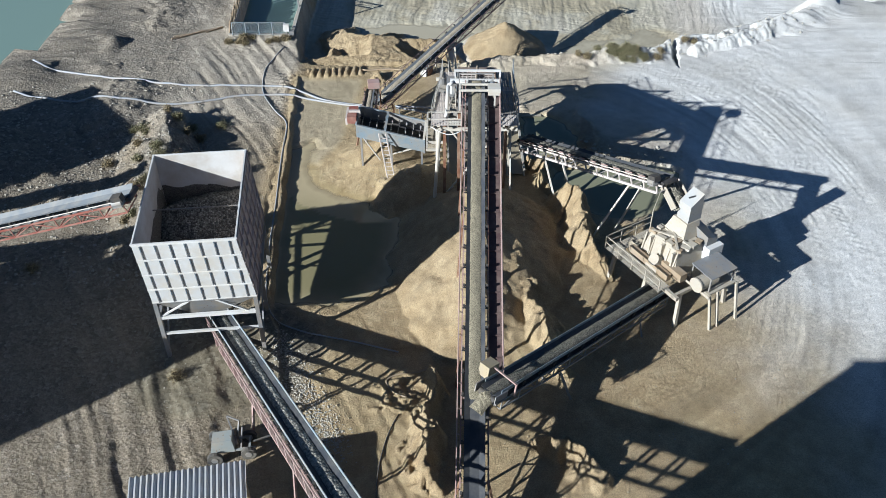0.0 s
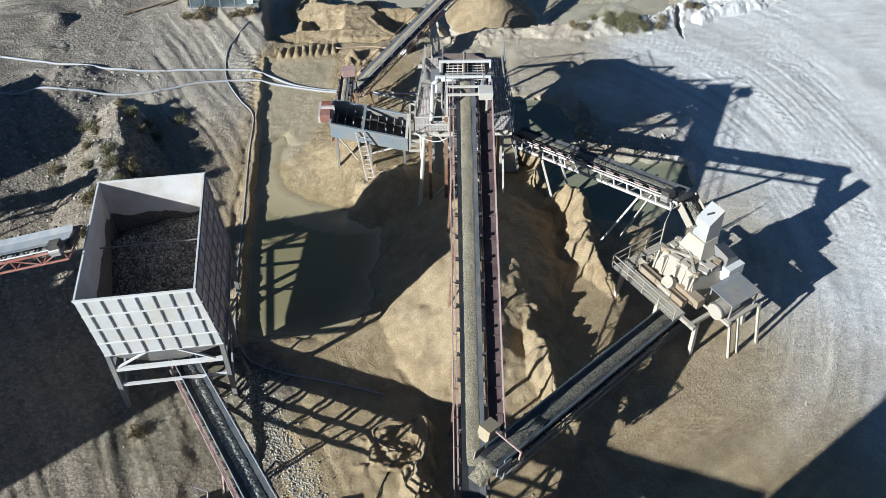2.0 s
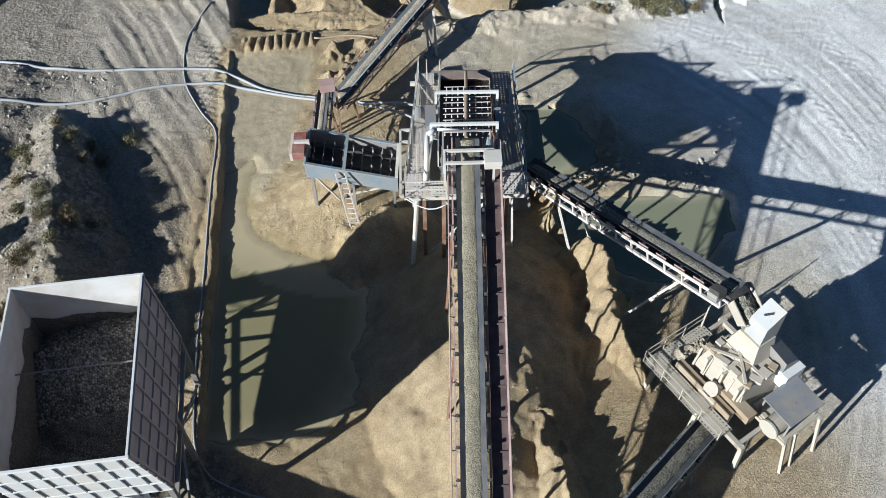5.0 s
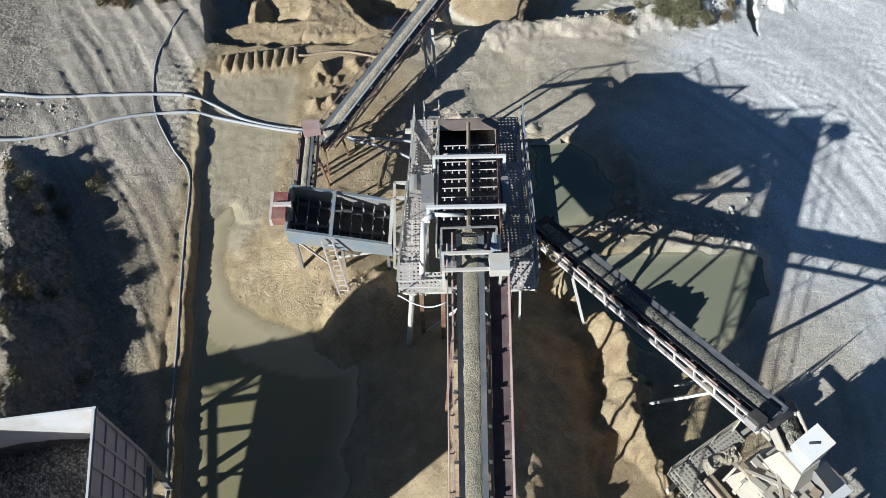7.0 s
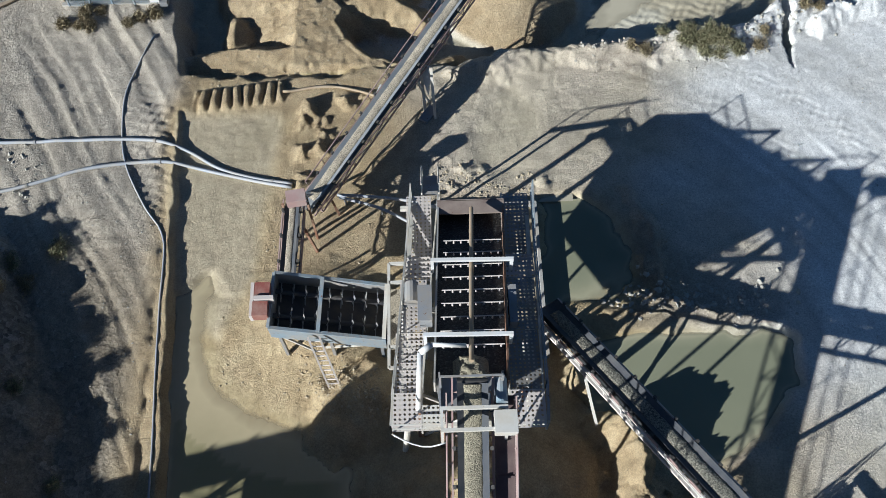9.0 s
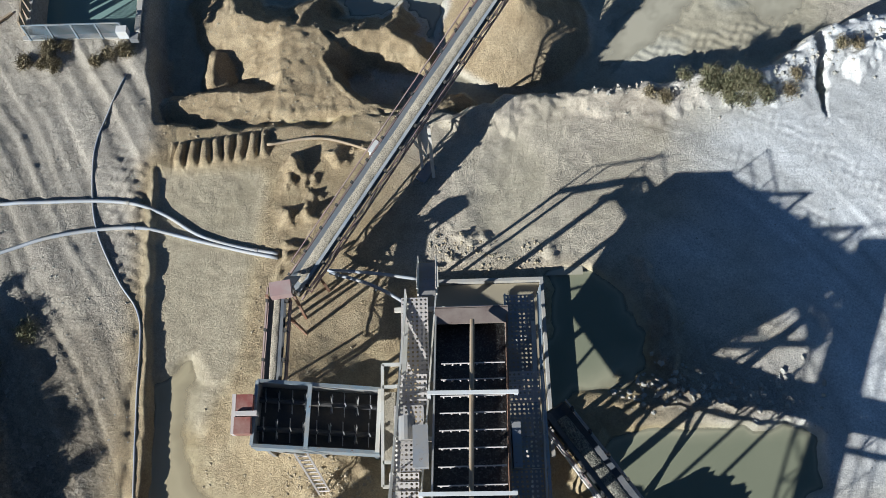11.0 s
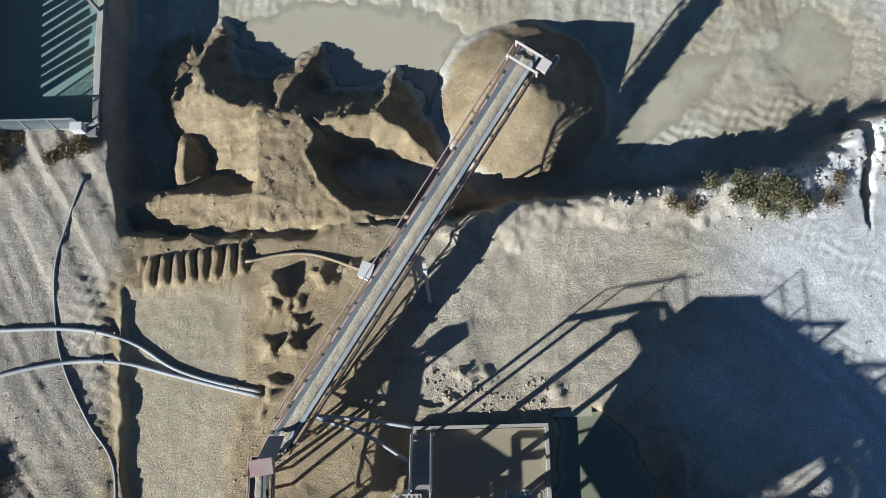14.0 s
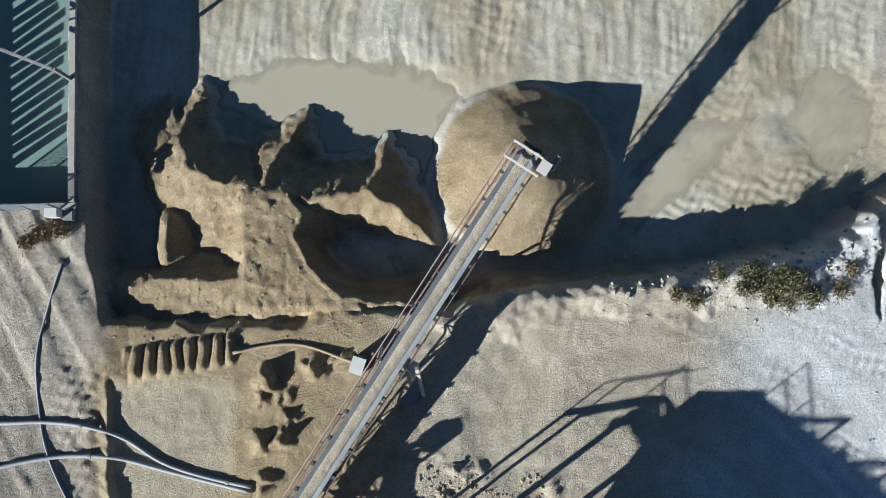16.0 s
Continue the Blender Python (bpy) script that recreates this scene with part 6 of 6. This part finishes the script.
# ---- cart and shed near the start ----
def cart():
    g = height(-10.6, 27.9)
    ob = thing("engine_cart", "old grey engine cart with bare wheels on gravel", "cart", pose(-10.6, 27.9, g, 0, 0, 8))
    part("chassis", Mesh().beam((-1.0, -0.35, 0.5), (1.2, -0.3, 0.5), 0.1, 0.12).beam((-1.0, 0.5, 0.5), (1.0, 0.4, 0.5), 0.1, 0.12).beam((-0.9, -0.4, 0.5), (-0.9, 0.6, 0.5), 0.1, 0.1).beam((0.9, -0.4, 0.5), (0.9, 0.5, 0.5), 0.1, 0.1), M_GREEN, ob)
    part("engine", Mesh().hexa([(-1.0, -0.4, 0.5), (0.2, -0.4, 0.5), (0.2, 0.5, 0.5), (-1.0, 0.5, 0.5), (-0.85, -0.3, 1.15), (0.1, -0.3, 1.2), (0.1, 0.4, 1.2), (-0.85, 0.4, 1.15)]), M_GREEN, ob, "dusty grey-green engine hood")
    part("mast", Mesh().beam((0.3, 0.0, 0.55), (-0.1, 0.9, 1.7), 0.07, 0.07).beam((0.3, 0.3, 0.55), (0.5, 0.6, 1.6), 0.07, 0.07).beam((0.5, 0.6, 1.6), (-0.1, 0.9, 1.7), 0.06, 0.06).beam((0.5, -0.3, 0.6), (0.6, 0.5, 1.2), 0.06, 0.06), M_GREYST, ob)
    part("tow_bar", Mesh().beam((1.1, 0.1, 0.5), (2.3, 0.6, 0.3), 0.08, 0.08), M_GREYST, ob)
    for x, y in ((-0.8, -0.65), (-0.8, 0.75), (0.85, -0.5), (0.85, 0.55)):
        wh = part("wheel", Mesh().tube((x, y - 0.1, 0.36), (x, y + 0.1, 0.36), 0.38, 16), M_TYRE, ob)
        part("hub", Mesh().tube((x, y - 0.13, 0.36), (x, y + 0.13, 0.36), 0.17, 12), M_GREYST, wh)


cart()


def shed():
    ob = thing("tin_shed", "small shed with a corrugated zinc roof", "shed")
    a, wd, dp = Vector((-14.2, 24.2, 3.0)), 5.2, 6.0
    nx = 160
    ux, uy = Vector((0.98, 0.19, 0)), Vector((-0.19, 0.98, 0))
    me = Mesh()
    vs = []
    for j in range(2):
        for i in range(nx + 1):
            p = a + ux * (wd * i / nx) - uy * (dp * j) + Vector((0, 0, 0.05 * math.sin(i / nx * 2 * math.pi * 20) - 0.25 * j))
            vs.append(p)
    top = [(i, i + 1, nx + 2 + i, nx + 1 + i) for i in range(nx)]
    me.add(vs, [tuple(reversed(f)) for f in top])
    me.add([v - Vector((0, 0, 0.02)) for v in vs], top)
    part("roof", me, M_ZINC, ob, "corrugated zinc sheet roof")
    for i, j in ((0.04, 0.04), (0.96, 0.04), (0.04, 0.96), (0.96, 0.96)):
        p = a + ux * wd * i - uy * dp * j
        part("post", Mesh().beam((p.x, p.y, height(p.x, p.y) - 0.1), (p.x, p.y, p.z - 0.08 - 0.25 * j), 0.14, 0.14), M_WOOD, ob)
    for j in (0.04, 0.96):
        p, q = a + ux * wd * 0.04 - uy * dp * j, a + ux * wd * 0.96 - uy * dp * j
        me = Mesh().hexa([(p.x, p.y - 0.03, 0.0), (q.x, q.y - 0.03, 0.0), (q.x, q.y + 0.03, 0.0), (p.x, p.y + 0.03, 0.0), (p.x, p.y - 0.03, 2.62), (q.x, q.y - 0.03, 2.62), (q.x, q.y + 0.03, 2.62), (p.x, p.y + 0.03, 2.62)])
        part("wall", me, M_ZINC, ob)


shed()


# ---- unseen buildings added round the yard to cast its shade ----
def shade_building(label, x, y, sx, sy, h, rz):
    """A sheet-metal building with ribbed walls, a low gable roof and a door."""
    ob = thing("shade_building", label, "building", pose(x, y, 0, 0, 0, rz))
    a, b = sx / 2, sy / 2
    for c, q in (((0, -b, h / 2 - 0.4), (sx, 0.15, h + 0.8)), ((0, b, h / 2 - 0.4), (sx, 0.15, h + 0.8)), ((-a, 0, h / 2 - 0.4), (0.15, sy - 0.16, h + 0.8)), ((a, 0, h / 2 - 0.4), (0.15, sy - 0.16, h + 0.8))):
        part("wall", Mesh().box(c, q), M_ZINC, ob)
    rib = Mesh().box((0, 0, h / 2), (0.12, 0.12, h)).data("wall_rib")
    for k in range(int(sx)):
        for s in (-1, 1):
            part("wall_rib", rib, M_GREYST, ob).location = (-a + 0.5 + k, s * (b + 0.12), 0)
    for k in range(int(sy)):
        for s in (-1, 1):
            part("wall_rib", rib, M_GREYST, ob).location = (s * (a + 0.12), -b + 0.5 + k, 0)
    for s in (-1, 1):
        p = [(-a - 0.2, s * (b + 0.2), h - 0.02), (a + 0.2, s * (b + 0.2), h - 0.02), (a + 0.2, 0, h + 0.45), (-a - 0.2, 0, h + 0.45)]
        part("roof_slope", Mesh().plate(p if s < 0 else p[::-1], 0.08), M_ZINC, ob)
    part("door", Mesh().box((a + 0.12, 0, 1.5), (0.1, 2.6, 3.0)), M_BLUEST, ob)


def in_line(label, s0, s1, n0, n1, h):
    """A building square to the sun's path: s along it, n across it."""
    a, b = (s0 + s1) / 2, (n0 + n1) / 2
    shade_building(label, 0.8 * a - 0.6 * b, 0.6 * a + 0.8 * b, s1 - s0, n1 - n0, h, 36.87)


shade_building("unseen tall grey sheet-metal building added to shade the yard", 0.2, 6.7, 12.0, 13.6, 15.0, 0)
in_line("unseen long grey sheet-metal building added to shade the yard", -30, -14, 36.7, 41.0, 11.0)
in_line("unseen high grey sheet-metal building added to shade the yard", -30, -13.2, 41.4, 47.2, 13.0)
in_line("unseen grey sheet-metal building added to shade the spoil", -32, -19.6, 47.3, 50.6, 12.0)
in_line("unseen lower grey sheet-metal building added to shade the spoil", -22, -8.6, 58.6, 68.5, 10.6)


# ---- plants ----
def leaf_material(name, a, b):
    m, nt, bs = nodes_of(name)
    geo = nt.nodes.new("ShaderNodeNewGeometry")
    nt.links.new(ramp(nt, geo.outputs["Random Per Island"], [(0.0, a), (0.6, b), (1.0, (0.30, 0.25, 0.14))]), bs.inputs["Base Color"])
    bs.inputs["Roughness"].default_value = 0.8
    return m


M_LEAF = leaf_material("dry_green_leaves", (0.11, 0.115, 0.055), (0.20, 0.19, 0.105))
M_STRAW = leaf_material("dry_brown_grass", (0.14, 0.11, 0.06), (0.26, 0.21, 0.12))
M_TWIG = painted("twig_bark", (0.16, 0.12, 0.08), (0.1, 0.07, 0.05), (0.24, 0.2, 0.15), 0.9)


def bush(x, y, r, h, seed, material, label):
    rng = random.Random(seed)
    ob = thing("bush", label, "bush", pose(x, y, height(x, y) - 0.03), group="bushes on the bank")
    tw, lf = Mesh(), Mesh()
    for k in range(int(16 + 26 * r)):
        a, t = rng.uniform(0, 2 * math.pi), rng.uniform(0.15, 1.0)
        tip = Vector((math.cos(a) * r * t, math.sin(a) * r * t, h * rng.uniform(0.45, 1.0) * (1.15 - 0.6 * t)))
        base = Vector((tip.x * 0.25, tip.y * 0.25, 0))
        tw.tube(base, tip, 0.02, 4, 0.006)
        for q in range(26):
            p = base.lerp(tip, rng.uniform(0.35, 1.0)) + Vector((rng.gauss(0, 0.10), rng.gauss(0, 0.10), rng.gauss(0, 0.07)))
            d = Vector((rng.gauss(0, 1), rng.gauss(0, 1), rng.gauss(0.5, 0.7))).normalized() * rng.uniform(0.08, 0.17)
            s = d.cross(Vector((rng.random(), rng.random(), rng.random()))).normalized() * 0.022
            p.z = max(p.z, 0.02)
            lf.add([p - s, p + s, p + d], [(0, 1, 2)])
    part("stem", tw, M_TWIG, ob)
    part("foliage", lf, material, ob)


rng = random.Random(4)
for k in range(22):
    bush(15.2 + 0.95 * rng.gauss(0, 1), 68.9 + 0.42 * rng.gauss(0, 1), rng.uniform(0.35, 0.65), rng.uniform(0.4, 0.75), 40 + k, M_LEAF, "olive-green dry bush on the pale bank")
for x, y, r in ((12.2, 68.4, 0.45), (11.4, 68.6, 0.3), (18.2, 68.6, 0.5), (18.6, 69.4, 0.4), (20.9, 70.8, 0.5), (21.8, 71.0, 0.4)):
    bush(x, y, r, 0.5, int(x * 10), M_STRAW, "brown dry scrub on the pale bank")
for k in range(14):
    bush(-19 + 5.6 * rng.random(), 71.2 + 1.2 * rng.random(), rng.uniform(0.3, 0.5), rng.uniform(0.3, 0.6), 70 + k, M_STRAW, "brown dry scrub below the wire fence")
for k in range(30):
    y = 43.5 + 15 * rng.random()
    bush(-18.6 - 0.16 * (y - 47) + 1.5 * rng.gauss(0, 1), y, rng.uniform(0.35, 0.7), rng.uniform(0.3, 0.7), 90 + k, M_LEAF if k % 3 else M_STRAW, "dusty scrub growing on a spoil heap")
bush(-14.5, 32.6, 0.55, 0.6, 131, M_STRAW, "round dry tumbleweed in the shade")
bush(-25.5, 41.5, 0.55, 0.5, 132, M_STRAW, "round dry tumbleweed in the shade")


# ---- loose stones ----
def stones(label, spots, seed, material, lo, hi, flat=0.7):
    """Broken stones scattered by a rule; spots gives a place for a pair of random numbers."""
    rng = np.random.RandomState(seed)
    base = np.array([(1, 0, 0), (-1, 0, 0), (0, 1, 0), (0, -1, 0), (0, 0, 1), (0, 0, -1), (.6, .6, .5), (-.6, .6, .45), (-.6, -.6, .5), (.6, -.6, .45)])
    tri = [(6, 0, 2), (6, 2, 4), (6, 4, 0), (7, 2, 1), (7, 1, 4), (7, 4, 2), (8, 1, 3), (8, 3, 4), (8, 4, 1), (9, 3, 0), (9, 0, 4), (9, 4, 3)]
    xy = spots(rng)
    hz = terrain(xy[:, 0].copy(), xy[:, 1].copy())
    vs, fs = [], []
    for (px, py), pz in zip(xy, hz):
        r = lo + (hi - lo) * rng.rand() ** 3
        a = rng.rand() * 6.283
        q = base * (r * (0.7 + 0.6 * rng.rand(10, 1))) * (1, 0.7 + 0.5 * rng.rand(), flat)
        c, s = math.cos(a), math.sin(a)
        q = np.stack([q[:, 0] * c - q[:, 1] * s + px, q[:, 0] * s + q[:, 1] * c + py, q[:, 2] + pz + r * 0.15], -1)
        o = len(vs)
        vs.extend(q.tolist())
        fs.extend((i + o, j + o, k + o) for i, j, k in tri)
    return solid("loose_stones", Mesh().add(vs, fs), material, label, "stones", "stuff")


M_STONE = painted("pale_stone", (0.40, 0.38, 0.33), (0.28, 0.26, 0.22), (0.44, 0.39, 0.3), 0.9)
M_CLOD = painted("sand_clod", (0.42, 0.34, 0.22), (0.33, 0.26, 0.16), (0.46, 0.39, 0.28), 0.95)


def uniform(n, x0, x1, y0, y1):
    return lambda r: np.stack([r.uniform(x0, x1, n), r.uniform(y0, y1, n)], -1)


def along(n, pts, spread):
    def pick(r):
        P = np.array(pts, float)
        k = r.randint(0, len(P) - 1, n)
        t = r.rand(n, 1)
        return P[k] * (1 - t) + P[k + 1] * t + r.randn(n, 2) * spread
    return pick


stones("grey rubble scattered over the western spoil", uniform(2300, -36, -18.5, 40, 64), 1, M_STONE, 0.03, 0.15)
stones("small stones scattered on the road west of the pond", uniform(1500, -24, -11.5, 26, 70), 2, M_STONE, 0.015, 0.06)
stones("pale broken stone along the northern bank", along(700, [(8, 69.2), (13, 69.0), (17, 69.5), (21, 71), (27, 73), (33, 76)], 0.7), 3, M_STONE, 0.03, 0.14)
stones("dark rubble on the ridge between two ponds", along(350, [(9, 55), (11, 54.4), (14, 54.2), (16.5, 54)], 0.6), 4, M_STONE, 0.03, 0.16)
stones("gravel strip beside the hopper conveyor", along(2600, [(-9.6, 36), (-8.2, 33.2), (-6.8, 30.5), (-5.4, 28)], 0.5), 5, M_STONE, 0.02, 0.075)
stones("sand clods over the sand yard", uniform(1500, -9, 12, 24, 60), 6, M_CLOD, 0.015, 0.07)
stones("sand clods around the dug pits", uniform(1200, -12, 2, 67, 75), 7, M_CLOD, 0.015, 0.07)
stones("fine stones on the pale eastern road", uniform(900, 11, 34, 24, 72), 8, M_STONE, 0.015, 0.06)
stones("clods thrown up beside the puddles", along(260, [(0.8, 61.2), (3, 60.9), (6.5, 60.6)], 0.4), 9, M_CLOD, 0.02, 0.09)
stones("crumbled sand below the washer", along(500, [(-4.5, 51.2), (-3, 50.4), (-1.4, 49.6)], 0.6), 10, M_CLOD, 0.02, 0.09)
